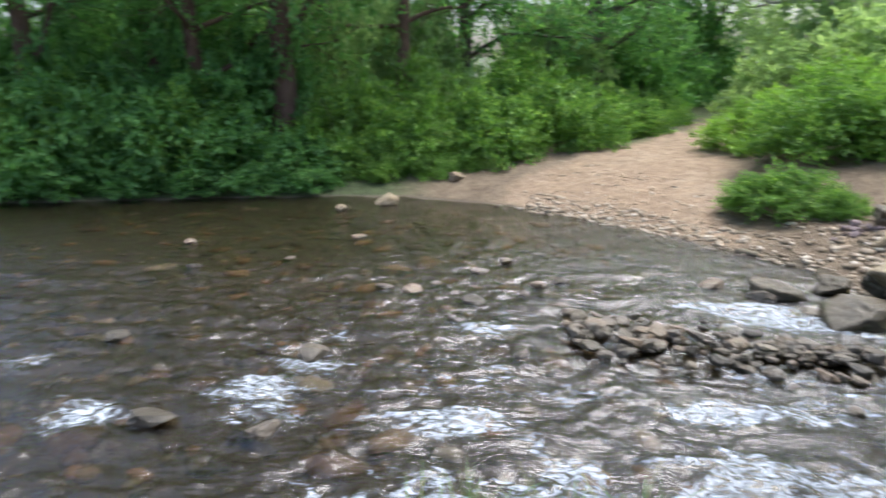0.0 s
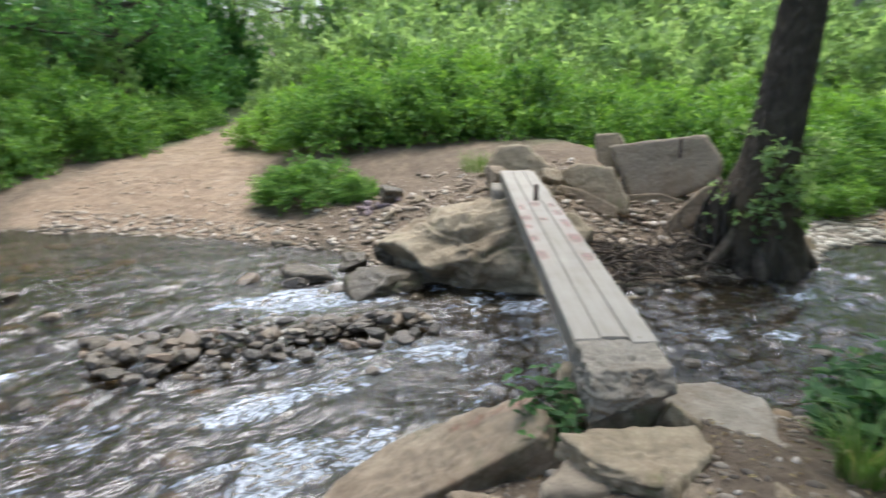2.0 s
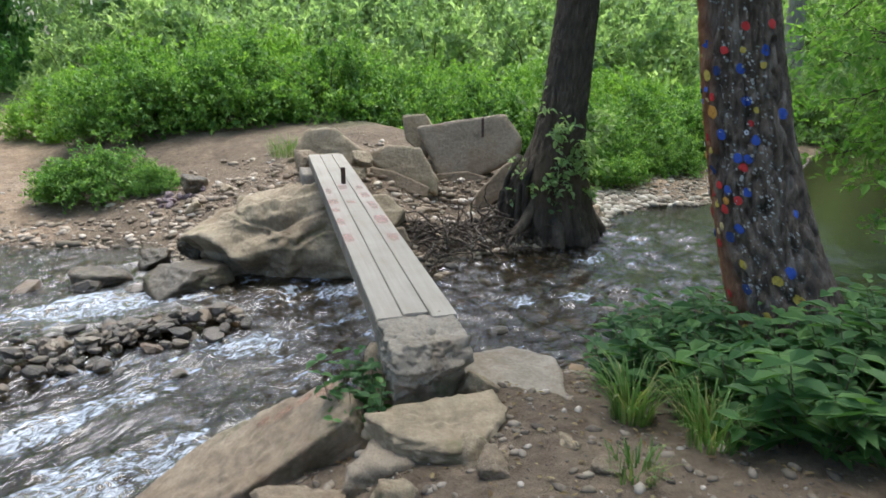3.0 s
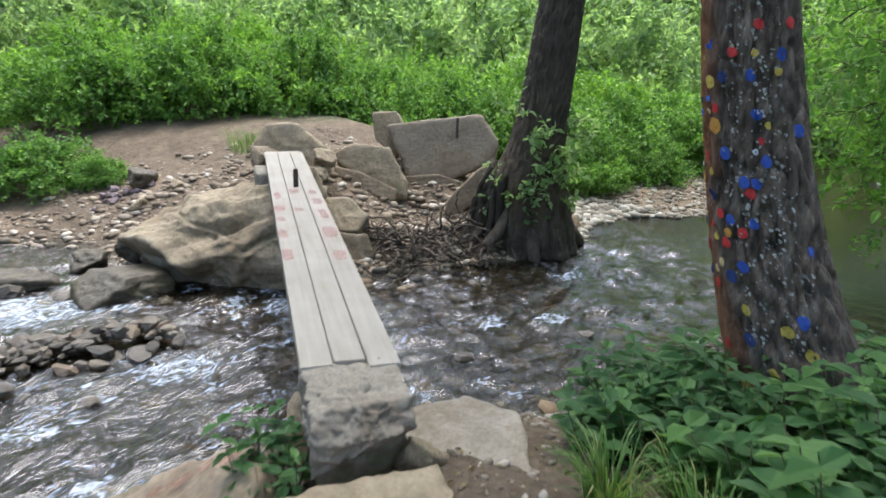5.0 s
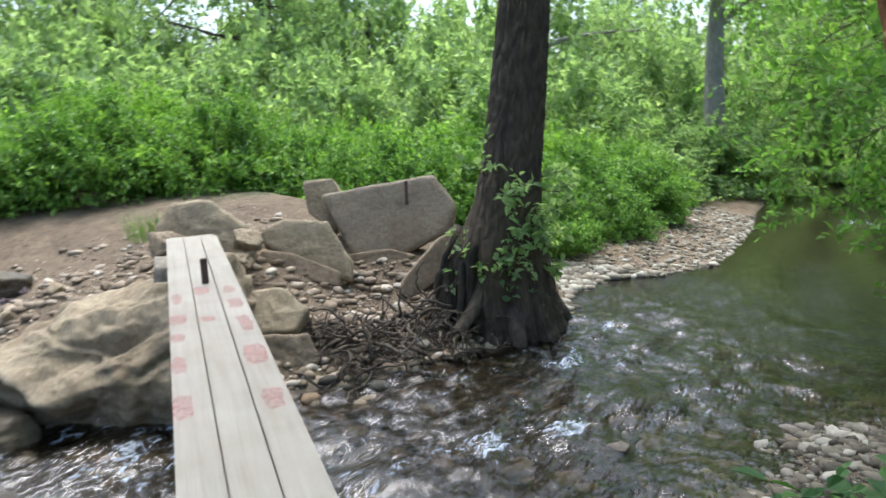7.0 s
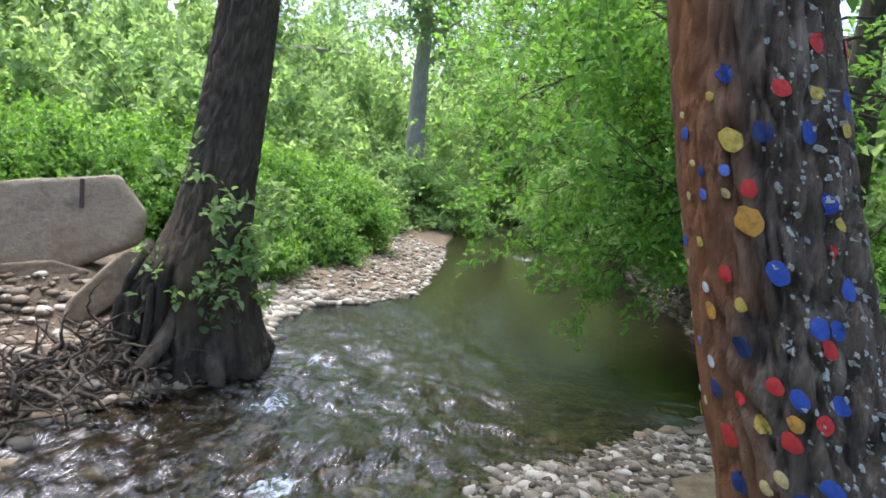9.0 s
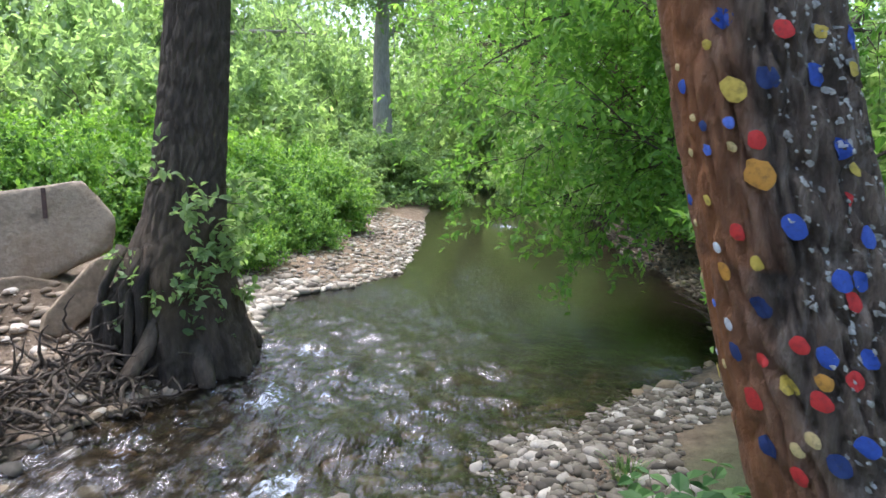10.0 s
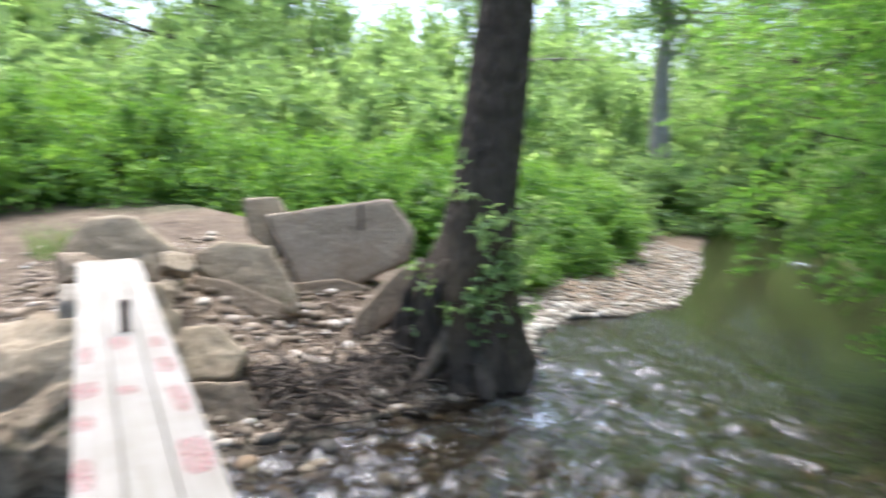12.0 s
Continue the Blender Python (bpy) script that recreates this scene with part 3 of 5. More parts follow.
for i, (a, l, sx, sy) in enumerate([(0.035, 2.02, 0.03, 0.1), (0.37, 2.03, 0.035, 0.09), (0.04, 2.42, 0.026, 0.05), (0.38, 2.55, 0.03, 0.12), (0.045, 2.75, 0.03, 0.1), (0.37, 2.95, 0.032, 0.07),
                                    (0.05, 3.2, 0.028, 0.08), (0.2, 3.35, 0.03, 0.09), (0.2, 2.7, 0.03, 0.05), (0.36, 3.3, 0.03, 0.06), (0.04, 1.55, 0.028, 0.08), (0.37, 1.5, 0.03, 0.09)]):
    p = part("paint_mark", blotch("paint_mark", sx * (1.1 + 0.35 * ((i * 5) % 3) / 2), sy * (1.0 + 0.5 * ((i * 7) % 4) / 3), PAINTS["pink"], i), bridge, "faded red paint mark")
    p.location = (a, l, 0.0092)
steel = box_mesh("steel_post", (-0.022, -0.02, -0.01), (0.022, 0.02, 0.17), RUST, 0.006)
part("steel_post", steel, bridge, "rusty steel stub standing on the planks").location = (0.235, 3.55, 0.004)

# ---- the painted tree ----


def bark_r(theta, z, seed, amp):
    """Ridged bark: long upright plates with deep fissures between."""
    q = 9.0
    p = Vector((math.cos(theta) * q * 0.42, math.sin(theta) * q * 0.42, z * 3.4 + seed))
    w = noise.noise(p * 0.9) * 0.6
    ridg = abs(noise.noise(p * 1.7 + Vector((w, -w, w * 0.5))))
    fine = noise.noise(Vector((p.x * 5, p.y * 5, p.z * 4)))
    return amp * (min(ridg * 3.0, 0.8) - 0.5) + amp * 0.18 * fine


def trunk(name, axis, rad, z0, z1, mat, bark, segs=96, rows=150, tint=None):
    v, f, tn = [], [], []
    for j in range(rows + 1):
        z = z0 + (z1 - z0) * j / rows
        c = axis(z)
        for s in range(segs):
            a = 2 * math.pi * s / segs
            r = rad(a, z) + bark(a, z)
            v.append((c[0] + r * math.cos(a), c[1] + r * math.sin(a), z))
            tn.append(tint(a, z) if tint else 0.0)
    for j in range(rows):
        for s in range(segs):
            a, b = j * segs + s, j * segs + (s + 1) % segs
            f.append((a, b, b + segs, a + segs))
    me = mesh_of(name, v, f, mat, True)
    at = me.attributes.new("tint", "FLOAT", "POINT")
    at.data.foreach_set("value", np.array(tn, np.float32))
    return me


def pt_axis(z):
    k = min(z, 3.2)
    up = max(z - 3.2, 0)
    return (4.523 - 0.16 * k + 0.144 * k * k - 0.0231 * k ** 3 + 0.08 * up, -0.1 + 0.81 * k - 0.175 * k * k + 0.0165 * k ** 3 + 0.22 * up)


def pt_rad(a, z):
    flare = 0.12 * math.exp(-max(z - 0.75, 0) / 0.16) * (1 + 0.3 * math.sin(4 * a + 1))
    return float(np.interp(z, [0.8, 1.2, 1.6, 2.0, 2.4, 3.2, 6.0], [0.297, 0.296, 0.264, 0.238, 0.227, 0.204, 0.14])) + flare


def pt_bark(a, z):
    """Deep plates on the stream side, smoother where the bark has flaked off."""
    return bark_r(a, z, 3, 0.05 - 0.026 * pt_tint(a, z))


def pt_tint(a, z):
    d = math.degrees(a)
    d = d - 18 * math.sin(z * 2.3) * (z < 2)
    return max(0.0, 1 - abs(d - 108) / 50) ** 0.6 if abs(d - 108) < 50 else 0.0


painted = thing("painted_tree", "leaning rough-barked tree trunk covered with coloured paint dots", "tree")
part("trunk", trunk("trunk", pt_axis, pt_rad, 0.2, 6.2, BARK_PAINTED, pt_bark, 144, 360, pt_tint), painted)


def dot_mesh(name, deg, z, r, mat, seed, ragged=0.28):
    v, f = [], []
    n = 14

    def on(a, zz, lift):
        c = pt_axis(zz)
        q = pt_rad(a, zz) + max(pt_bark(a, zz), b0) + lift
        return (c[0] + q * math.cos(a), c[1] + q * math.sin(a), zz)

    b0 = pt_bark(radians(deg), z)
    R = pt_rad(radians(deg), z)
    v.append(on(radians(deg), z, 0.006))
    for ring, lift in ((0.55, 0.006), (1.0, 0.004)):
        for i in range(n):
            b = 2 * math.pi * i / n
            q = r * 0.86 * ring * (1 + ragged * noise.noise(Vector((math.cos(b) * 1.3, math.sin(b) * 1.3, seed * 1.7))))
            v.append(on(radians(deg) + q * math.cos(b) / R, z + q * math.sin(b) * 1.1, lift))
    for i in range(n):
        k = (i + 1) % n
        f.append((0, 1 + i, 1 + k))
        f.append((1 + i, 1 + n + i, 1 + n + k, 1 + k))
    return mesh_of(name, v, f, mat, True)


DOTS = {
    "blue": [(145, 2.6, 0.028), (109, 2.44, 0.02), (196, 2.47, 0.029), (200, 2.3, 0.03), (92, 2.14, 0.015), (164, 2.11, 0.032), (194, 1.99, 0.027), (187, 1.81, 0.027), (231, 2.57, 0.032), (250, 2.23, 0.032), (206, 2.09, 0.028), (182, 1.99, 0.03), (164, 1.81, 0.027), (242, 1.7, 0.027), (171, 1.61, 0.029), (216, 1.41, 0.032)],
    "red": [(178, 2.57, 0.025), (154, 2.31, 0.024), (203, 2.18, 0.019), (132, 2.08, 0.024), (153, 1.83, 0.024), (118, 1.65, 0.031), (156, 1.7, 0.027), (135, 1.49, 0.024), (244, 2.71, 0.027), (207, 2.7, 0.026), (187, 1.94, 0.026), (128, 1.76, 0.019), (175, 1.76, 0.026), (137, 1.22, 0.025)],
    "yellow": [(134, 2.54, 0.014), (146, 2.43, 0.033), (201, 2.57, 0.019), (212, 2.25, 0.018), (114, 2.15, 0.015), (140, 2.01, 0.019), (142, 1.72, 0.027), (226, 2.49, 0.021), (77, 1.65, 0.024), (77, 1.5, 0.018), (168, 1.42, 0.027), (200, 1.36, 0.03), (216, 1.27, 0.03), (181, 1.17, 0.025), (148, 1.05, 0.025)],
    "cream": [(107, 2.49, 0.011), (138, 2.29, 0.014), (106, 2.27, 0.012), (96, 2.08, 0.01), (95, 1.7, 0.014), (147, 1.6, 0.021), (138, 1.56, 0.019), (115, 2.36, 0.01), (77, 1.92, 0.011)],
    "navy": [(165, 2.46, 0.028), (122, 2.34, 0.014), (136, 1.9, 0.03), (113, 1.76, 0.025), (120, 1.53, 0.031), (156, 1.55, 0.031), (167, 1.29, 0.03)],
    "sky": [(140, 2.35, 0.016), (122, 2.28, 0.015), (100, 1.87, 0.013)],
    "orange": [(152, 2.23, 0.038), (117, 1.97, 0.023), (160, 1.75, 0.022)],
    "white": [(200, 2.31, 0.012), (196, 2.13, 0.015), (115, 2.03, 0.015), (112, 1.83, 0.017), (86, 1.72, 0.01), (231, 1.88, 0.013)],
}
count = 0
for colour, spots in DOTS.items():
    for deg, z, r in spots:
        count += 1
        part("paint_dot", dot_mesh("paint_dot", deg, z, r, PAINTS[colour], count), painted, colour + " paint dot")

# lichen flecks in upright runs on the bark
lv, lf = [], []
for _ in range(620):
    col = rng.choice([168, 178, 186, 200, 207, 214, 226])
    deg, z, r = col + rng.normal(0, 4), rng.uniform(0.9, 2.9), 0.003 + 0.007 * rng.random() ** 2
    me = dot_mesh("t", deg, z, r, LICHEN, rng.uniform(0, 99), 0.9)
    b = len(lv)
    lv += [tuple(q.co) for q in me.vertices]
    lf += [tuple(i + b for i in p.vertices) for p in me.polygons]
    bpy.data.meshes.remove(me)
part("lichen", mesh_of("lichen", lv, lf, LICHEN), painted, "pale grey lichen flecks", "stuff")


def limb(tb, p, d, length, r0, r, segs=6, wig=0.25, n=6):
    pts, rad, q, dd = [], [], Vector(p), Vector(d).normalized()
    for i in range(n):
        pts.append(q.copy())
        rad.append(r0 * (1 - 0.8 * i / (n - 1)))
        dd = (dd + Vector(r.normal(0, wig, 3)) * 0.5).normalized()
        q = q + dd * length / (n - 1)
    tb.add(pts, rad, segs)
    return pts


def crown(parent, foot, r, limbs, reach, up, leaf, mat, bark, per=16, k=9, seed=0, name="crown"):
    """Limbs with twigs from a point on a trunk, and their leaves."""
    g = np.random.default_rng(seed)
    tb = Tubes()
    S, D = [], []
    for i in range(limbs):
        a = 2 * math.pi * (i + g.uniform(-0.3, 0.3)) / limbs
        d = Vector((math.cos(a), math.sin(a), up * g.uniform(0.6, 1.4)))
        pts = limb(tb, Vector(foot) + Vector((0, 0, g.uniform(-0.4, 0.6))), d, reach * g.uniform(0.7, 1.15), r, g, 6, 0.35, 7)
        for p in pts[2:]:
            for _ in range(3):
                dd = Vector(g.normal(0, 1, 3)) + Vector((d.x, d.y, 0.1)) * 0.5
                tw = limb(tb, p, dd, reach * 0.4, r * 0.22, g, 4, 0.4, 4)
                for q in tw[1:]:
                    for _ in range(per // 4):
                        S.append(tuple(q + Vector(g.normal(0, 0.12, 3))))
                        D.append(tuple(g.normal(0, 1, 3) + np.array(dd) * 0.4))
    part("branchwork", tb.mesh("branchwork", bark), parent, "", "stuff")
    P, d, nn, L = sprays(np.array(S), np.array(D), 0.35, k, leaf, g)
    part(name, leaves("crown", P, d, nn, L, L * 0.6, mat), parent, "", "stuff")


# unseen crown, made wide and dense to shade the near bank and stream
c = pt_axis(6.0)
crown(painted, (c[0], c[1], 5.9), 0.1, 9, 5.0, 0.45, 0.12, LEAF_TREE, BARK_GREY, 12, 6, 11)

# ---- the grey tree on the far bank ----


def gt_axis(z):
    up = max(z - 3.0, 0)
    return (float(np.interp(z, [0, 0.5, 0.9, 1.4, 2.0, 3.0], [8.35, 8.32, 8.31, 8.35, 8.42, 8.54])) + 0.11 * up,
            float(np.interp(z, [0, 0.5, 0.9, 1.4, 2.0, 3.0], [4.6, 4.65, 4.67, 4.6, 4.56, 4.53])) - 0.02 * up)


def gt_rad(a, z):
    zz = max(z, 0)
    r = float(np.interp(z, [-0.3, 0.0, 0.25, 0.5, 0.8, 1.1, 1.4, 1.8, 2.3, 3.2, 8.0], [0.66, 0.6, 0.57, 0.53, 0.48, 0.42, 0.345, 0.309, 0.292, 0.265, 0.15]))
    low = math.exp(-(zz / 0.75) ** 2)
    rib = 0.5 * math.sin(6 * a + 0.6 + zz) + 0.32 * math.sin(11 * a + 2 - 1.5 * zz) + 0.22 * math.sin(19 * a + zz * 2) + 0.12 * math.sin(31 * a)
    return r + 0.06 * low * (rib + 0.3 * math.sin(47 * a + 3 * zz)) + 0.012 * rib * math.exp(-max(z - 1, 0))


def gt_bark(a, z):
    return bark_r(a, z, 9, 0.036)


def gt_tint(a, z):
    return 0.7 * max(0.0, 1 - abs(z - 0.9) / 0.8)


grey = thing("grey_tree", "tall dark grey tree with flared roots at the stream edge", "tree")
part("trunk", trunk("trunk", gt_axis, gt_rad, -0.3, 8.5, BARK_GREY, gt_bark, 144, 320, gt_tint), grey)
tb = Tubes()
tb.add([(7.86, 4.62, 0.62), (7.72, 4.66, 0.36), (7.54, 4.76, 0.13), (7.36, 4.86, 0.02), (7.15, 4.98, -0.05)], [0.06, 0.075, 0.065, 0.05, 0.03], 12)
part("root", tb.mesh("root", ROOT_PALE), grey, "pale root running down to the water")
for pts, rad in (([(8.0, 4.35, 0.35), (7.84, 4.2, 0.1), (7.75, 4.12, -0.08)], [0.11, 0.08, 0.05]), ([(8.8, 4.35, 0.3), (8.95, 4.22, 0.08), (9.05, 4.16, -0.08)], [0.12, 0.09, 0.05]),
                 ([(7.98, 4.95, 0.6), (7.8, 5.05, 0.4), (7.65, 5.15, 0.22)], [0.13, 0.1, 0.06])):
    tb = Tubes()
    tb.add(pts, rad, 10)
    part("root", tb.mesh("root", BARK_GREY), grey)
g = np.random.default_rng(41)
for i in range(16):
    f = i / 15
    top = Vector((8.0 - 0.05 * f, 4.72 + 0.26 * f, g.uniform(0.75, 1.2)))
    foot = Vector((7.8 - 0.18 * g.random(), 4.72 + 0.42 * f + g.normal(0, 0.04), g.uniform(0.05, 0.2)))
    r0 = g.uniform(0.03, 0.065)
    tb = Tubes()
    tb.add([top, top.lerp(foot, 0.35) + Vector((-0.1, 0, 0.05)), top.lerp(foot, 0.75) + Vector(g.normal(0, 0.03, 3)), foot], [r0 * 1.3, r0, r0 * 0.8, r0 * 0.4], 9)
    part("root", tb.mesh("root", BARK_GREY), grey)
tb = Tubes()
tb.add([(8.0, 5.0, 0.5), (7.6, 4.95, 0.25), (7.2, 5.1, 0.12), (6.8, 5.25, 0.06)], [0.08, 0.055, 0.04, 0.02], 10)
part("root", tb.mesh("root", BARK_GREY), grey)
# this crown is out of view too, thickened to darken the bank below
crown(grey, (9.1, 4.43, 7.8), 0.13, 9, 5.0, 0.5, 0.12, LEAF_TREE, BARK_GREY, 12, 6, 12)
# suckers low on its trunk
g = np.random.default_rng(5)
tb = Tubes()
S, D = [], []
for i in range(36):
    a = radians(g.uniform(150, 330))
    z = g.uniform(0.55, 1.75)
    cx, cy = gt_axis(z)
    p = Vector((cx + 0.3 * math.cos(a), cy + 0.3 * math.sin(a), z))
    d = Vector((math.cos(a), math.sin(a), g.uniform(-0.2, 0.7)))
    for q in limb(tb, p, d, g.uniform(0.25, 0.5), 0.008, g, 4, 0.4, 5)[1:]:
        for _ in range(2):
            S.append(tuple(q))
            D.append(tuple(g.normal(0, 1, 3) + np.array(d) * 0.5))
part("sucker_growth", tb.mesh("sucker_growth", STEM), grey, "", "stuff")
P, d, nn, L = sprays(np.array(S), np.array(D), 0.13, 3, 0.085, g)
part("sucker_leaves", leaves("sucker_leaves", P, d, nn, L, L * 0.68, LEAF_PALE, True), grey, "fresh green leafy suckers", "stuff")

# ---- rocks ----


def frame_m(o, u, v):
    u, v = Vector(u).normalized(), Vector(v)
    w = u.cross(v).normalized()
    v = w.cross(u)
    return Matrix.Translation(o) @ Matrix((u, v, w)).transposed().to_4x4()


def slab(name, outline, thick, mat, o, u, v, label, seed, rough=0.02, soft=30, level=5):
    """A stone slab from its outline in the plane of u and v about o."""
    cx, cy = sum(p[0] for p in outline) / len(outline), sum(p[1] for p in outline) / len(outline)
    pts = [(x - cx, y - cy) for x, y in outline]
    planes = []
    for (ax, ay), (bx, by) in zip(pts, pts[1:] + pts[:1]):
        n = Vector((by - ay, ax - bx, 0)).normalized()
        planes.append((tuple(n + Vector((0, 0, 0.12 * ((seed * 7 + len(planes)) % 3 - 1)))), max(n.x * ax + n.y * ay, 0.03)))
    hx, hy = max(abs(p[0]) for p in pts), max(abs(p[1]) for p in pts)
    me = rock_mesh(name, (hx * 1.02, hy * 1.02, thick / 2), planes, mat, seed, level, rough, soft)
    m = frame_m(o, u, v)
    return solid(name, me, label, "rock", "", "", m @ Matrix.Translation((cx, cy, -thick / 2)))


# the upright slab with a slot, leaning back on the bank
LU, LV = (0.622, -0.783, 0), (0.25, 0.199, 0.948)
slab("leaning_slab", [(0.04, -0.02), (0.16, -0.28), (0.4, -0.8), (1.01, -0.83), (1.65, -0.53), (1.72, -0.24), (1.42, 0.19), (1.11, 0.14), (0.5, 0.05)], 0.2, SLABSTONE,
     (8.0, 7.05, 1.45), LU, LV, "large flat grey-brown stone slab leaning on the bank", 4, 0.03, 60)
slab("leaning_slab", [(-0.1, 0.06), (-0.04, -0.3), (0.3, -0.6), (0.5, -0.3), (0.3, 0.09)], 0.2, LIMESTONE,
     (8.1, 7.25, 1.5), LU, LV, "pale slab standing behind the larger one", 5, 0.02, 50)
# a thin dark bar marks the slot on the slab's face
slot = box_mesh("slot_bar", (-0.02, -0.15, -0.01), (0.02, 0.15, 0.006), RUST, 0.004)
solid("slot_bar", slot, "dark rust-coloured bar at the slot of the leaning slab", "metal bar", m=frame_m((8.0, 7.05, 1.45), LU, LV) @ Matrix.Translation((1.1, -0.05, 0.006)))
CU, CV = (0.712, -0.702, 0), (0.299, 0.304, 0.905)
slab("stone_slab", [(-0.74, 0.36), (-0.71, 0.2), (-0.22, -0.13), (0.23, -0.3), (0.27, -0.05), (0.0, 0.46), (-0.5, 0.52)], 0.22, LIMESTONE,
     (7.6, 6.5, 0.75), CU, CV, "pale flat rock tilted against the bank", 6, 0.06, 40)
slab("stone_slab", [(-0.76, 0.3), (-0.78, 0.16), (-0.25, -0.1), (0.1, -0.18), (0.12, 0.0), (-0.3, 0.2)], 0.25, BANKROCK,
     (7.55, 6.45, 0.62), CU, CV, "dark flat rock under a paler one", 7, 0.03, 36)
slab("stone_slab", [(-0.06, 0.0), (0.1, -0.06), (0.78, 0.42), (0.7, 0.7), (0.39, 0.58), (-0.02, 0.16)], 0.14, BANKROCK,
     (7.85, 5.6, 0.4), (0.712, -0.702, 0), (0.21, 0.213, 0.954), "narrow grey slab propped beside the tree", 9, 0.02, 45)
slab("stone_slab", [(0.3, -0.75), (0.35, -1.0), (0.9, -1.05), (1.15, -0.8), (0.8, -0.7)], 0.3, BANKROCK,
     (7.95, 6.98, 1.45), LU, LV, "stone wedged under the leaning slab", 10, 0.03, 36)

# the boulder that carries the far end of the bridge: a pale sloping cap over a dark undercut base
solid("bridge_boulder", rock_mesh("bridge_boulder", (1.4, 0.8, 0.8), [((-0.1, -0.66, 0.745), 0.4), ((-0.28, 0, 0.96), 0.57), ((-0.5, 0, 0.87), 0.67), ((0, -0.92, -0.3), 0.53), ((-0.6, -0.6, -0.55), 0.66),
      ((-0.75, -0.6, 0.2), 0.98), ((0.3, -0.9, 0.25), 0.6), ((0.9, -0.3, 0.3), 0.82), ((0.25, -0.75, 0.6), 0.52)], LIMESTONE, 12, 6, 0.085, 44, 2.2), "big pale-brown undercut boulder beneath the bridge", "boulder", m=pose(5.0, 6.3, 0.35, 0, 0, -42.7))
solid("bridge_pier", rock_mesh("bridge_pier", (0.3, 0.3, 0.3), [((0.4, -1, 0.3), 0.27)], CONCRETE, 15, 4, 0.05, 36), "rough block under the far end of the bridge", "stone block", m=pose(5.72, 6.42, 0.82, 0, 0, -33))
solid("boulder", rock_mesh("flat_boulder", (0.46, 0.27, 0.17), [((-0.6, -0.3, 1), 0.2), ((0.2, -1, 0.6), 0.24), ((0.8, 0.2, 0.6), 0.4)], WETROCK, 16, 5, 0.06, 24), "wet brown boulder at the edge of the riffle", "boulder", m=pose(3.88, 6.62, 0.06, 0, 4, -8))
slab("boulder", [(-0.25, 0.36), (-0.2, -0.1), (0.27, -0.12), (0.42, 0.13), (0.22, 0.34)], 0.5, LIMESTONE, (6.1, 5.9, 0.5), (0.707, -0.707, 0), (0.5, 0.5, 0.7), "reddish-brown boulder beside the bridge", 17, 0.05, 30)
slab("boulder", [(-0.28, 0.24), (-0.28, -0.1), (-0.08, -0.26), (0.26, -0.08), (0.14, 0.22)], 0.4, BANKROCK, (6.1, 5.6, 0.2), (0.707, -0.707, 0), (0.302, 0.302, 0.905), "rough boulder at the waterline", 18, 0.06, 26)
slab("boulder", [(-0.52, 0.02), (-0.47, -0.25), (0.13, -0.32), (0.53, -0.3), (0.55, 0.04), (0.13, 0.37), (-0.35, 0.32)], 0.5, LIMESTONE, (6.55, 7.35, 1.16), CU, CV, "pale weathered rock behind the bridge end", 19, 0.06, 26)
for i, (x, y, z, s, rz, lab) in enumerate([(5.95, 7.05, 1.16, 0.26, 60, "flat pale rock at the bridge end"), (6.75, 6.85, 1.08, 0.22, 30, "pale rock by the slabs"),
                                           (6.2, 6.85, 1.04, 0.28, 80, "flat stone touching the bridge end"), (9.3, 4.62, 0.12, 0.3, 30, "pale rounded boulder at the pool edge"), (9.5, 4.6, 0.08, 0.2, 70, "small boulder by the tree roots"),
                                           (6.55, 6.75, 0.9, 0.2, 120, "upright rock beside the bridge"), (7.25, 4.62, 0.02, 0.13, 15, "orange-brown stone at the roots"), (7.02, 4.78, 0.02, 0.1, 50, "pale stone at the roots"),
                                           (4.4, 7.4, 0.22, 0.3, 20, "flat stone on the gravel"), (4.0, 7.7, 0.06, 0.26, 50, "wet flat stone at the shore"), (3.3, 7.6, -0.06, 0.38, 10, "low rock in the riffle"),
                                           (5.35, 9.2, 0.6, 0.28, 40, "pale stone beside the bush"), (-1.0, 14.6, 0.35, 0.3, 30, "pale stone at the sand's edge"), (-2.4, 13.2, 0.05, 0.3, 20, "orange stone at the far shore"), (-3.2, 12.6, 0.02, 0.22, 70, "pale stone in the shallows")]):
    solid("rock", random_rock("rock", 40 + i, WETROCK if i in (8, 9, 10, 11) else BANKROCK if i % 3 == 0 else LIMESTONE, 0.5, 4, 0.13), lab, "rock", m=pose(x, y, z, 6 * (i % 3), 5, rz) @ Matrix.Scale(s, 4))

g = np.random.default_rng(29)
for i in range(34):
    x, y = g.uniform(4.9, 7.6), g.uniform(6.6, 8.6)
    if math.hypot(x - 5.0, y - 6.3) < 1.0 or abs((x - BR0.x) * BN.x + (y - BR0.y) * BN.y - 0.22) < 0.3:
        continue
    sc = 0.06 * 3.2 ** (g.random() ** 1.6)
    solid("rubble_stone", random_rock("rubble_stone", 140 + i % 9, (LIMESTONE, BANKROCK, SLABSTONE)[i % 3], 0.6, 3, 0.1), "angular pale rubble stone on the earth bank", "stone", "rubble on the bank", m=pose(x, y, ground_z(x, y) + sc * 0.25, g.uniform(-20, 20), g.uniform(-20, 20), g.uniform(0, 360)) @ Matrix.Scale(sc, 4))
HEAP = stone_mat("purple_stone", (0.09, 0.07, 0.075), (0.2, 0.15, 0.155), (0.36, 0.29, 0.28), 8.0)
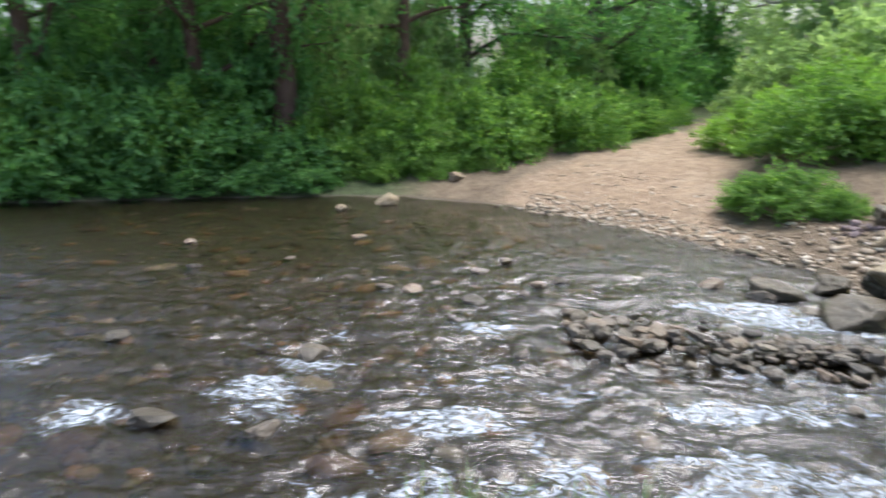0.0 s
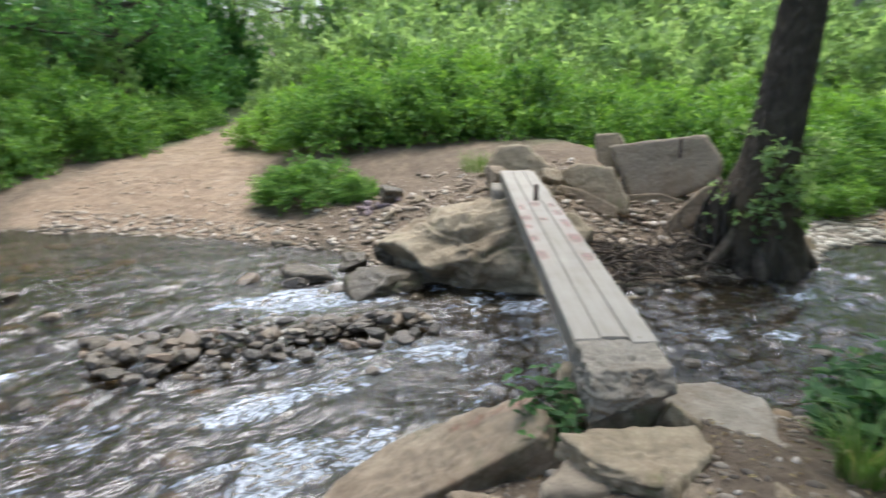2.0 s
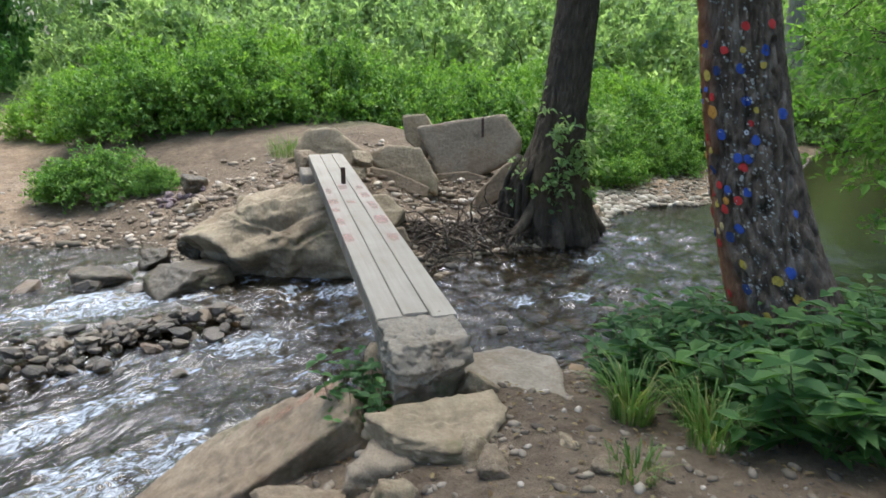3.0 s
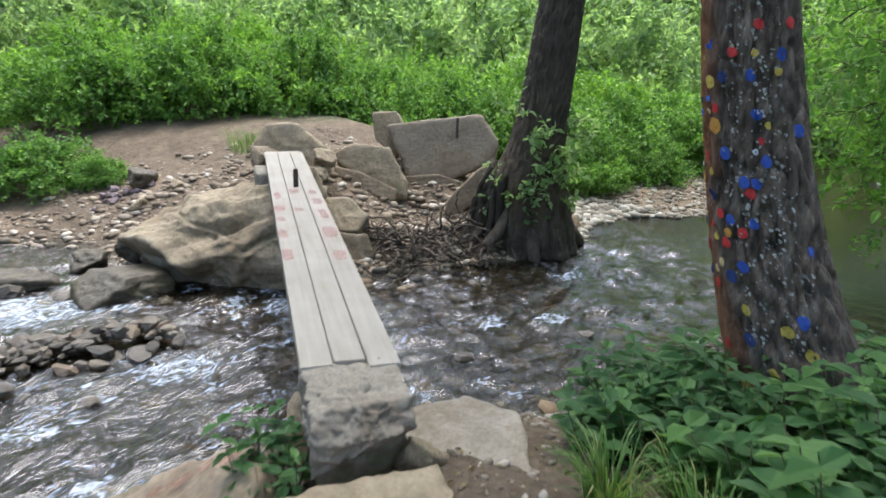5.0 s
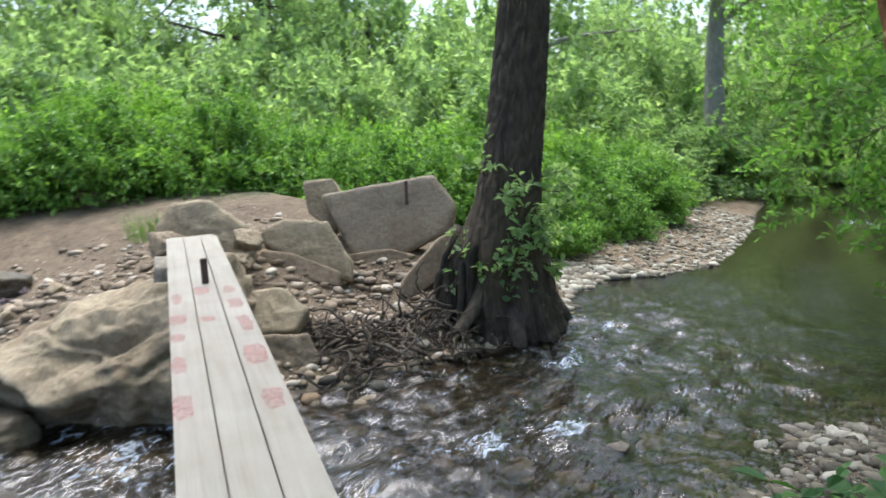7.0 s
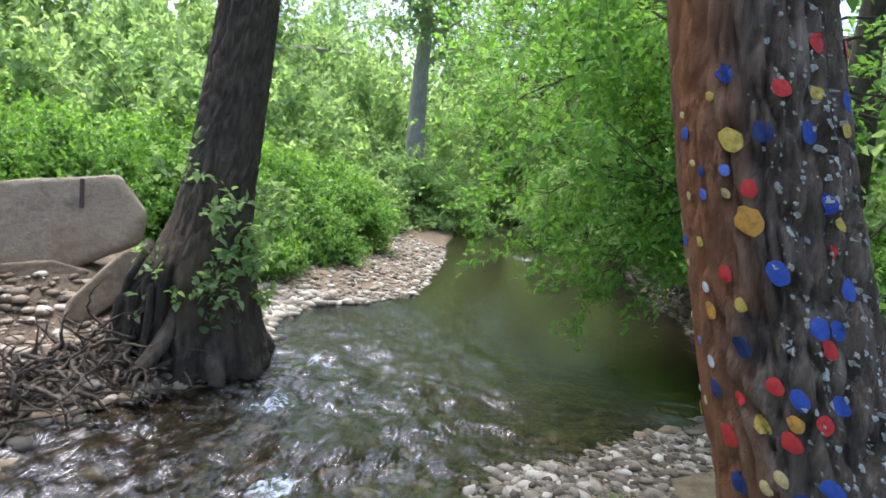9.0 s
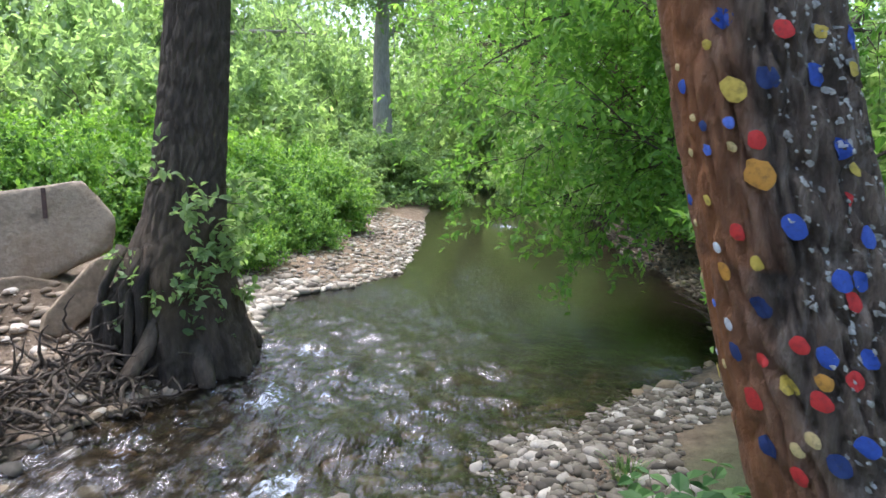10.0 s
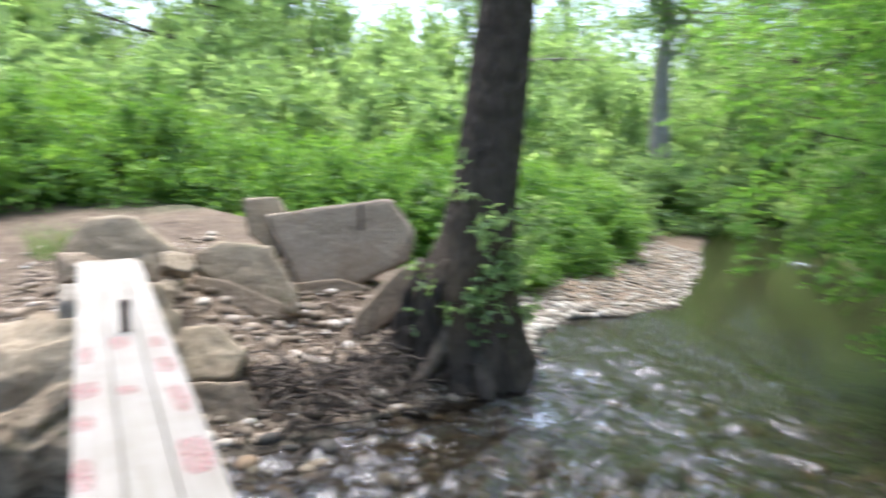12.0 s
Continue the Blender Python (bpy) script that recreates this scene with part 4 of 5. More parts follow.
for i in range(16):
    x, y = 5.05 + g.normal(0, 0.16), 9.15 + g.normal(0, 0.16)
    sc = g.uniform(0.05, 0.1)
    solid("heap_stone", random_rock("heap_stone", 150 + i % 5, HEAP, 0.6, 3, 0.1), "purplish broken stone in a small heap", "stone", "heap of purplish stones", m=pose(x, y, ground_z(x, y) + sc * 0.3, g.uniform(-30, 30), g.uniform(-30, 30), g.uniform(0, 360)) @ Matrix.Scale(sc, 4))

# near bank: the long sloping slab, the flat stepping stone and the stones under it
slab("ramp_slab", [(-1.6, 0.3), (-0.88, 0.1), (-0.66, 0.07), (-0.37, -0.05), (-0.06, -0.15), (0.06, 0.18), (0.04, 0.46), (-0.37, 0.69), (-0.64, 0.85), (-1.0, 0.88), (-1.5, 0.66)], 0.34, BANKROCK,
     (2.26, 1.89, 0.93), (0.783, -0.348, 0.515), (0.447, 0.891, -0.078), "long brown rock slab sloping down into the stream", 21, 0.085, 36, 6)
for i, (x, y, s) in enumerate([(-0.05, 0.36, 0.06), (-0.17, 0.42, 0.05), (-0.3, 0.46, 0.055), (-0.42, 0.52, 0.04)]):
    mk = solid("paint_mark", blotch("paint_mark", s, s * 0.6, PAINTS["redworn"], 30 + i), "worn red paint mark on the sloping slab", "paint mark", "paint marks on the slab",
               m=frame_m((2.26, 1.89, 0.93), (0.783, -0.348, 0.515), (0.447, 0.891, -0.078)) @ Matrix.Translation((x, y, 0.012)))
slab("flat_stone", [(-0.05, -0.04), (0.1, -0.22), (0.24, -0.3), (0.39, -0.37), (0.54, -0.25), (0.65, -0.06), (0.6, 0.14), (0.15, 0.03)], 0.14, LIMESTONE,
     (2.3, 1.8, 0.98), (0.729, -0.684, -0.012), (0.683, 0.728, 0.057), "flat pale stepping stone at the bridge end", 22, 0.11, 40)
slab("pad_stone", [(-0.72, -0.62), (-0.5, -0.78), (0.1, -0.3), (0.42, -0.02), (0.36, 0.24), (0.05, 0.36), (-0.25, 0.2), (-0.62, -0.3)], 0.3, CONCRETE,
     (3.16, 1.62, 0.87), (0.981, -0.019, -0.03), (0.02, 0.995, -0.03), "broad worn concrete footing beside the bridge", 23, 0.05, 40, 6)
for i, (x, y, z, s, fl, rz, lab) in enumerate([(2.2, 1.6, 0.77, 0.25, 0.45, 40, "grey stone under the stepping stone"), (2.42, 1.3, 0.84, 0.19, 0.7, 140, "brown stone under the stepping stone"), (2.5, 1.08, 0.86, 0.17, 0.5, 10, "flat stone beside the steps"),
                                               (3.5, 1.5, 0.5, 0.3, 0.45, 70, "flat stone by the water"), (1.85, 1.7, 0.72, 0.26, 0.5, 0, "brown rock below the sloping slab"),
                                               (2.05, 1.35, 0.86, 0.12, 0.6, 80, "small pale stone on the earth"), (2.35, 1.1, 0.94, 0.1, 0.6, 20, "small stone on the path"), (2.7, 0.95, 0.93, 0.13, 0.5, 40, "pale stone on the path"), (2.6, 0.75, 0.98, 0.09, 0.6, 10, "pale stone on the path"),
                                               (3.0, 2.15, 0.7, 0.35, 0.9, 25, "stone under the bridge end"), (3.35, 2.55, 0.3, 0.45, 0.8, 55, "dark rock in the water under the bridge"), (2.9, 1.62, 0.9, 0.14, 0.8, 25, "stone filling by the bridge end")]):
    solid("bank_stone", random_rock("bank_stone", 70 + i, SLABSTONE if i == 0 else LIMESTONE if i % 2 else BANKROCK, fl, 4, 0.12), lab, "stone", m=pose(x, y, z, 4, 3, rz) @ Matrix.Scale(s, 4))

solid("litter", random_rock("litter", 95, PAINTS["white"], 0.6, 3, 0.15), "crumpled white plastic litter on the earth", "litter", m=pose(1.74, 1.42, ground_z(1.74, 1.42) + 0.015, 10, 0, 40) @ Matrix.Scale(0.045, 4))

# cobbles: the bar in midstream and the gravel along both shores
KINDS = [random_rock("cobble", 100 + i, COBBLE, 0.42, 2, 0.07) for i in range(8)]
WET = [random_rock("wet_cobble", 120 + i, WETCOBBLE, 0.42, 2, 0.07) for i in range(6)]
for me in KINDS + WET:
    me.shade_flat()
g = np.random.default_rng(17)
for i in range(290):
    u = g.uniform(0, 1)
    x, y = 0.6 + 3.1 * u, 6.25 - 0.85 * u + g.normal(0, 0.2 + 0.13 * (1 - u))
    s = 0.04 * 3.6 ** (g.random() ** 1.3)
    z = -0.01 + 0.09 * g.random() + 0.06 * math.exp(-((y - (6.2 - 0.85 * u)) / 0.25) ** 2)
    me = (KINDS + WET * 4)[g.integers(0, 32)]
    solid("cobble", me, "weathered cobble on the bar in midstream", "stone", "cobbles of the midstream bar", m=pose(x, y, z, g.uniform(-20, 20), g.uniform(-20, 20), g.uniform(0, 360)) @ Matrix.Diagonal((s * g.uniform(0.9, 1.4), s, s * g.uniform(0.8, 1.3), 1)))
for x, y, s in [(0.0, 8.95, .14), (-0.4, 8.4, .13), (-1.2, 7.6, .2), (-0.45, 7.2, .17), (0.7, 8.0, .16), (-0.9, 7.9, .12), (0.2, 7.5, .12), (0.4, 7.9, .15), (-1.6, 7.7, .14), (-1.95, 5.7, .22), (-3.0, 4.3, .2), (-2.0, 4.2, .2), (-4.2, 6.0, .15), (-4.5, 8.6, .15),
                (-3.2, 9.0, .14), (-5.2, 10.0, .14), (-2.4, 10.4, .16), (2.6, 7.9, .2), (3.1, 7.5, .25), (3.4, 7.0, .16), (2.7, 4.7, .12), (2.9, 4.85, .1), (6.4, 2.65, .08), (5.2, 3.2, .1), (0.1, 5.7, .12), (-0.6, 6.6, .14)]:
    solid("stream_stone", WET[int(g.integers(0, 6))], "wet brown stone standing in the stream", "stone", "stones in the stream", m=pose(x, y, -0.01, g.uniform(-10, 10), g.uniform(-10, 10), g.uniform(0, 360)) @ Matrix.Diagonal((s * 1.2, s, s * 0.9, 1)))


def gravel(name, n, place, lo, hi, mats, label, seed):
    r = np.random.default_rng(seed)
    src = [rock_mesh("g", (1, 0.8, 0.55), [((0.5, 0.3 * i, 0.8), 0.62), ((-0.6, 0.5, 0.5), 0.75)], mats, seed + i, 1, 0.16, 7.0) for i in range(4)]
    data = []
    for me in src:
        data.append((np.array([v.co[:] for v in me.vertices]), np.array([p.vertices[:] for p in me.polygons])))
        bpy.data.meshes.remove(me)
    V, F, b = [], [], 0
    xy = np.array([place(r) for _ in range(n)])
    zz = height(xy[:, 0], xy[:, 1])
    for (x, y), z in zip(xy, zz):
        v, f = data[r.integers(0, 4)]
        s = lo * (hi / lo) ** (r.random() ** 2.0)
        a = r.uniform(0, 6.283)
        R = np.array([[math.cos(a), -math.sin(a), 0], [math.sin(a), math.cos(a), 0], [0, 0, 1]])
        V.append((v * s * np.array([1.1, 0.9, r.uniform(0.7, 1.1)])) @ R.T + [x, y, z + s * 0.12])
        F.append(f + b)
        b += len(v)
    solid(name, mesh_of(name, np.concatenate(V), np.concatenate(F), mats, True), label, "gravel", kind="stuff")


def gravel_mat(name, stops):
    m, t, b = nodes_of(name)
    gg = t.nodes.new("ShaderNodeNewGeometry")
    c = ramp(t, gg.outputs["Random Per Island"], stops)
    c = mixc(t, 0.5, c, ramp(t, noise_tex(t, 40, 5, 0.7), [(0.3, (0.5, 0.5, 0.5)), (0.7, (1.2, 1.2, 1.2))]), "MULTIPLY")
    t.links.new(c, b.inputs["Base Color"])
    b.inputs["Roughness"].default_value = 0.85
    return m


G_FAR = gravel_mat("gravel_tan", [(0, (0.16, 0.12, 0.08)), (0.35, (0.26, 0.205, 0.14)), (0.7, (0.36, 0.29, 0.21)), (1, (0.5, 0.43, 0.34))])
G_NEAR = gravel_mat("gravel_grey", [(0, (0.045, 0.037, 0.026)), (0.35, (0.1, 0.082, 0.056)), (0.7, (0.17, 0.145, 0.108)), (0.92, (0.31, 0.28, 0.23)), (1, (0.45, 0.41, 0.34))])
G_SPIT = gravel_mat("gravel_pale", [(0, (0.08, 0.066, 0.048)), (0.35, (0.18, 0.15, 0.11)), (0.7, (0.29, 0.255, 0.2)), (0.92, (0.4, 0.37, 0.3)), (1, (0.5, 0.46, 0.39))])
G_BED = gravel_mat("gravel_bed", [(0, (0.05, 0.045, 0.035)), (0.4, (0.12, 0.1, 0.07)), (0.75, (0.2, 0.16, 0.1)), (0.93, (0.22, 0.15, 0.085)), (1, (0.36, 0.32, 0.26))])


def along(line, lo, hi, d0, d1, side):
    """A place within d0..d1 of a shore, between two x."""
    def f(r):
        while True:
            x = r.uniform(lo, hi)
            y0 = float(np.interp(x, line[:, 0], line[:, 1]))
            y = y0 + side * (d0 + (d1 - d0) * r.random() ** 1.5)
            return x, y
    return f


def in_stream(r):
    x = r.uniform(-6, 9.5)
    lo, hi = float(np.interp(x, NEAR[:, 0], NEAR[:, 1])), float(np.interp(x, FAR[:, 0], FAR[:, 1]))
    return x, r.uniform(lo - 0.05, min(hi + 0.05, 13))


G_BANK = gravel_mat("gravel_bank", [(0, (0.13, 0.095, 0.062)), (0.4, (0.24, 0.185, 0.125)), (0.75, (0.36, 0.29, 0.21)), (1, (0.56, 0.5, 0.41))])
G_PATH = gravel_mat("gravel_path", [(0, (0.09, 0.07, 0.05)), (0.5, (0.17, 0.135, 0.095)), (0.85, (0.26, 0.215, 0.16)), (1, (0.38, 0.34, 0.28))])
gravel("gravel", 1100, along(FAR, 0.5, 4.4, -0.15, 0.9, 1), 0.015, 0.08, G_FAR, "tan gravel along the far shore", 1)
gravel("gravel", 2600, along(FAR, 4.3, 8.2, 0.0, 3.4, 1), 0.012, 0.1, G_BANK, "loose angular stones on the earth bank beside the bridge", 2)
gravel("gravel", 700, along(FAR, 1.0, 6.0, 0.6, 4.0, 1), 0.01, 0.05, G_BANK, "small stones strewn over the sand", 9)
gravel("gravel", 900, along(FAR, 4.6, 8.4, 1.6, 4.6, 1), 0.012, 0.09, G_BANK, "rubble on the upper bank below the brambles", 10)
gravel("gravel", 900, along(FAR, 8.9, 11.6, 0.0, 1.0, 1), 0.03, 0.13, G_SPIT, "pale stones along the pool edge", 3)
gravel("gravel", 2800, along(FAR, 10.6, 18, -0.05, 2.0, 1), 0.02, 0.08, G_SPIT, "pale gravel spit beside the pool", 4)
gravel("gravel", 6500, along(NEAR, 4.4, 8.6, -0.35, 1.2, -1), 0.012, 0.075, G_NEAR, "grey and pale pebbles on the near shore", 5)
gravel("gravel", 3800, along(NEAR, 0.6, 4.6, 0.4, 3.6, -1), 0.006, 0.036, G_PATH, "small stones trodden into the earth path", 6)
gravel("gravel", 5200, in_stream, 0.025, 0.13, G_BED, "dark pebbles on the stream bed", 7)
G_BROWN = gravel_mat("gravel_brown", [(0, (0.07, 0.05, 0.03)), (0.4, (0.17, 0.1, 0.05)), (0.75, (0.3, 0.17, 0.08)), (1, (0.38, 0.31, 0.22))])


def in_shallows(r):
    x = r.uniform(-8, 1.5)
    return x, r.uniform(3.6, 11.5 if x > -2 else 12.8)


gravel("gravel", 420, in_shallows, 0.07, 0.24, G_BROWN, "brown stones breaking the surface of the shallows", 12)
gravel("gravel", 900, along(NEAR, 9.5, 17, -0.2, 0.8, -1), 0.03, 0.1, G_BED, "dark stones and sticks on the shaded bank", 8)

# ---- roots and sticks at the grey tree ----
g = np.random.default_rng(23)
tangle = thing("root_tangle", "tangle of bare washed-out roots and sticks on the bank", "roots")
for i in range(210):
    x, y = g.uniform(6.35, 7.9), g.uniform(-0.05, 0.75)
    y = float(np.interp(x, FAR[:, 0], FAR[:, 1])) + y
    z = ground_z(x, y) + g.uniform(0.0, 0.12)
    a = g.uniform(0, 6.283)
    tb = Tubes()
    limb(tb, (x, y, z), (math.cos(a), math.sin(a), g.uniform(-0.2, 0.03)), g.uniform(0.35, 0.85), g.uniform(0.008, 0.026), g, 7, 0.8, 9)
    part("root", tb.mesh("root", ROOT), tangle)
tb = Tubes()
for i in range(110):
    x = g.uniform(10, 17)
    y = float(np.interp(x, NEAR[:, 0], NEAR[:, 1])) - g.uniform(-0.1, 0.6)
    a = g.uniform(-0.6, 0.6)
    limb(tb, (x, y, ground_z(x, y) + 0.05), (math.cos(a), math.sin(a), g.uniform(-0.05, 0.2)), g.uniform(0.5, 1.1), g.uniform(0.01, 0.025), g, 5, 0.3, 5)
drift = thing("driftwood", "grey roots and sticks along the shaded bank", "driftwood", kind="stuff")
part("brushwood", tb.mesh("brushwood", ROOT), drift, "", "stuff")

# ---- bushes ----


def bush_kind(rx, ry, rz, shoots, k, leaf, seed, mat, fine=False, broad=0.62, length=0.3):
    return bush_mesh("leaves", rx, ry, rz, shoots, k, leaf, seed, mat, fine, broad, length), stems_mesh("stem", rx, ry, rz, 14, seed)


BRAMBLES = [bush_kind(1.5, 1.3, 1.25, 2300, 8, 0.085, 31 + i, LEAF_BRAMBLE) for i in range(3)]
CREST = [bush_kind(1.5, 1.3, 1.25, 2000, 8, 0.075, 45 + i, LEAF_CREST) for i in range(2)]
SHADED = [bush_kind(1.5, 1.4, 1.5, 1400, 7, 0.12, 51 + i, LEAF_DARK) for i in range(2)]
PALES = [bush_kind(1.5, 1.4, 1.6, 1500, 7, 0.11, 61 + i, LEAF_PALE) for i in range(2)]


def bush(kinds, i, x, y, s, sz, rz, label, group, sink=0.1, name="bush"):
    lf, st = kinds[i % len(kinds)]
    th = thing(name, label, "bush", group)
    th.matrix_basis = pose(x, y, ground_z(x, y) - sink, 0, 0, rz) @ Matrix.Diagonal((s, s, sz, 1))
    part("leaves", lf, th, "", "stuff")
    part("stem", st, th, "", "stuff")
    return th


LAB = "dense bright green bramble bush on the far bank"
for i, (x, y, s, sz) in enumerate([(6.3, 13.0, .95, 1.0), (8.0, 12.3, 1.0, 1.2), (9.6, 11.2, 1.05, 1.25), (10.9, 9.9, 1.0, 1.15), (11.9, 8.4, 1.0, 1.2), (12.8, 7.0, 1.0, 1.1), (13.9, 6.1, .95, 0.95), (15.3, 5.9, .9, 1.0), (12.0, 5.9, .66, .75),
                                  (7.2, 14.6, 1.15, 1.35), (9.4, 13.8, 1.25, 1.6), (11.4, 12.4, 1.25, 1.7), (12.9, 10.6, 1.25, 1.7), (14.2, 8.8, 1.25, 1.6), (15.6, 7.6, 1.2, 1.6), (6.1, 15.6, 1.0, 1.05), (17.0, 6.4, 1.1, 1.3)]):
    bush(CREST if i > 8 else BRAMBLES, i, x, y, s, sz * (0.8 if i > 8 else 1), i * 67, LAB if i < 9 else "herbs covering the top of the bank, green brightened for top light", "brambles along the far bank")
bush(BRAMBLES, 0, 13.3, 5.3, 0.55, 0.55, 30, "low bramble hanging over the gravel spit", "", 0.05)
bush(BRAMBLES, 1, 4.65, 10.7, 0.6, 0.52, 20, "low green bush at the edge of the sand", "", 0.05)
bush(BRAMBLES, 2, 5.15, 10.0, 0.3, 0.3, 80, "small green bush beside the path", "", 0.03)
for i, (x, y, s, sz) in enumerate([(-1.9, 15.9, .75, .95), (-0.2, 16.6, 1.0, 1.25), (1.6, 17.6, 1.1, 1.35), (3.4, 19.3, .9, .9), (-2.9, 16.4, .7, 1.2), (0.4, 19.0, 1.2, 1.7), (4.9, 21.6, .9, .8), (-3.6, 15.4, .5, .5), (-2.7, 15.1, .4, .45), (-1.5, 15.2, .42, .42), (-0.7, 15.5, .4, .4)]):
    bush(BRAMBLES, i + 1, x, y, s, sz, i * 71, "leafy green bush beside the sandy path", "bushes by the path")
for i, (x, y, s, sz) in enumerate([(-7.6, 15.4, 1.1, 1.6), (-10.5, 15.2, 1.2, 1.8), (-3.7, 16.1, 1.0, 1.6), (-1.9, 17.2, 1.1, 1.7)]):
    bush(BRAMBLES, i, x, y, s, sz, i * 61 + 20, "leafy green shrub in the shaded thicket", "shaded thickets")
for i, (x, y, s, sz) in enumerate([(-5.4, 14.3, .45, .4), (-6.8, 14.2, .5, .45), (-8.3, 14.0, .5, .5), (-9.8, 13.8, .5, .5), (-11.3, 13.7, .6, .5), (-4.2, 14.4, .4, .35)]):
    bush(SHADED, i, x, y, s, sz, i * 83, "low green growth hanging over the far shore", "shaded thickets", 0.05)
for i, (x, y, s, sz) in enumerate([(-4.7, 14.9, .7, .7), (-6.2, 15.0, .9, 1.0), (-8.0, 14.9, 1.0, 1.3), (-10.2, 14.6, 1.1, 1.5), (-6.4, 16.6, 1.3, 2.0), (-8.6, 16.8, 1.4, 2.4), (-11.5, 16.6, 1.5, 2.4), (-5.2, 18.6, 1.4, 2.7), (-8.0, 19.5, 1.7, 3.4),
                                  (-2.6, 19.5, 1.4, 2.6), (-13.5, 15.2, 1.5, 2.2), (-12, 20, 1.8, 3.4), (-18, 16, 2, 3), (5.6, 27.5, 1.8, 2.4), (1.8, 24.0, 1.7, 2.5), (-4, 24, 2, 3.6), (3.8, 31, 2, 3), (8, 32, 2, 3), (13, 29, 1.6, 1.4)]):
    # three shrubs take the whitened leaves to brighten the gap
    if i in (7, 9, 14):
        bush(PALES, i, x, y, s, sz, i * 53, "shrub behind the shaded thicket, green lightened to brighten the gap", "shaded thickets")
    else:
        bush(SHADED, i, x, y, s, sz, i * 53, "dark shaded thicket on the far bank", "shaded thickets")
for i, (x, y, s, sz) in enumerate([(10.5, -2.2, .9, .7), (12.5, -2.6, 1.1, .9), (14.5, -2.2, 1.1, 1.0), (16.8, -2.0, 1.1, 1.0), (19.5, -1.8, 1.2, 1.5), (22, 0.0, 1.4, 1.9), (22.0, 5.0, 1.3, 1.15), (20.5, 6.0, 1.2, 1.1), (18.3, 6.0, .9, .8),
                                  (27, 0, 2, 2.6), (29, 4, 2, 2.8), (26, 7, 1.9, 2.6), (34, 2, 2.4, 3.4), (24, -4, 2, 2.8), (18, -5, 2, 2.8), (33, 8, 2.4, 3.6), (13, -6, 2, 2.6)]):
    bush(PALES if i > 2 else BRAMBLES, i, x, y, s, sz, i * 47, "leafy green thicket on the stream bank", "thickets beside the pool")
# background shrubs, their haze put into the leaf colour
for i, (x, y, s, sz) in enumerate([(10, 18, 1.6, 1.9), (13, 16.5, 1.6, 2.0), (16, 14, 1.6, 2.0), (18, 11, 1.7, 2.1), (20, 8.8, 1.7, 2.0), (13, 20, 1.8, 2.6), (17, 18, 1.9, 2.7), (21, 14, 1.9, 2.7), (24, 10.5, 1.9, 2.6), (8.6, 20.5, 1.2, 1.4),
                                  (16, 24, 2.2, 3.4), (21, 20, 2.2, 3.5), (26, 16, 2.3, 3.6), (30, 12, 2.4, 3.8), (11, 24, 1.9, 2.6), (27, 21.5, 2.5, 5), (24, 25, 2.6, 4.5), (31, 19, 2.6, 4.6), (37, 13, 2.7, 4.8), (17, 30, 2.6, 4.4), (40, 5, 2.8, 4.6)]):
    bush(PALES, i, x, y, s, sz * (0.92 if i > 14 else 1), i * 39, "tall shrub behind the brambles, green paled for haze", "shrubs behind the brambles")

# ---- trees behind ----


def tree(x, y, h, r, bark, mat, seed, label, reach, leaf, limbs=9, lean=(0, 0), per=8, low=0.45):
    g = np.random.default_rng(seed)
    th = thing("tree", label, "tree", "trees behind the stream")
    z0 = ground_z(x, y) - 0.2
    tb = Tubes()
    pts = [Vector((x + lean[0] * t * t + g.normal(0, 0.05), y + lean[1] * t * t + g.normal(0, 0.05), z0 + h * t)) for t in np.linspace(0, 1, 9)]
    tb.add(pts, [r * (1.3 if i == 0 else 1 - 0.75 * i / 8) for i in range(9)], 12)
    part("trunk", tb.mesh("trunk", bark), th)
    tb = Tubes()
    S, D = [], []
    for i in range(limbs):
        t = low + (1 - low) * i / (limbs - 1)
        p = pts[int(t * 8)]
        a = i * 2.4 + g.uniform(-0.4, 0.4)
        d = Vector((math.cos(a), math.sin(a), g.uniform(0.1, 0.9)))
        for q in limb(tb, p, d, reach * (1.15 - 0.5 * t) * g.uniform(0.8, 1.2), r * 0.3, g, 5, 0.35, 7)[2:]:
            for _ in range(4):
                dd = Vector(g.normal(0, 1, 3))
                for w in limb(tb, q, dd, reach * 0.35, r * 0.07, g, 3, 0.4, 3)[1:]:
                    for _ in range(per):
                        S.append(tuple(w + Vector(g.normal(0, 0.2, 3))))
                        D.append(tuple(g.normal(0, 1, 3)))
    part("branchwork", tb.mesh("branchwork", bark), th, "", "stuff")
    P, d, nn, L = sprays(np.array(S), np.array(D), 0.5, 5, leaf, g)
    part("crown", leaves("crown", P, d, nn, L, L * 0.6, mat), th, "", "stuff")
    return th


tree(-5.35, 16.2, 9, 0.36, BARK_FAR, LEAF_DARK, 1, "reddish-brown tree trunk among dark foliage", 3.4, 0.16, 11, (0.2, 0), 3, 0.4)
tree(-7.4, 16.0, 9, 0.25, BARK_FAR, LEAF_DARK, 21, "leafy tree in the dark thicket", 3.6, 0.16, 12, (0, -0.4), 3, 0.25)
tree(-11.5, 15.6, 10, 0.28, BARK_FAR, LEAF_DARK, 22, "leafy tree in the dark thicket", 3.8, 0.16, 12, (0, -0.4), 3, 0.25)
tree(-2.6, 18.2, 9, 0.25, BARK_FAR, LEAF_DARK, 23, "leafy tree in the dark thicket", 3.4, 0.16, 9, (0, -0.4), 2, 0.4)
tree(-9.0, 17.0, 10, 0.28, BARK_FAR, LEAF_DARK, 2, "tall tree in the dark thicket", 3.4, 0.17, 9, (0, 0), 3, 0.4)
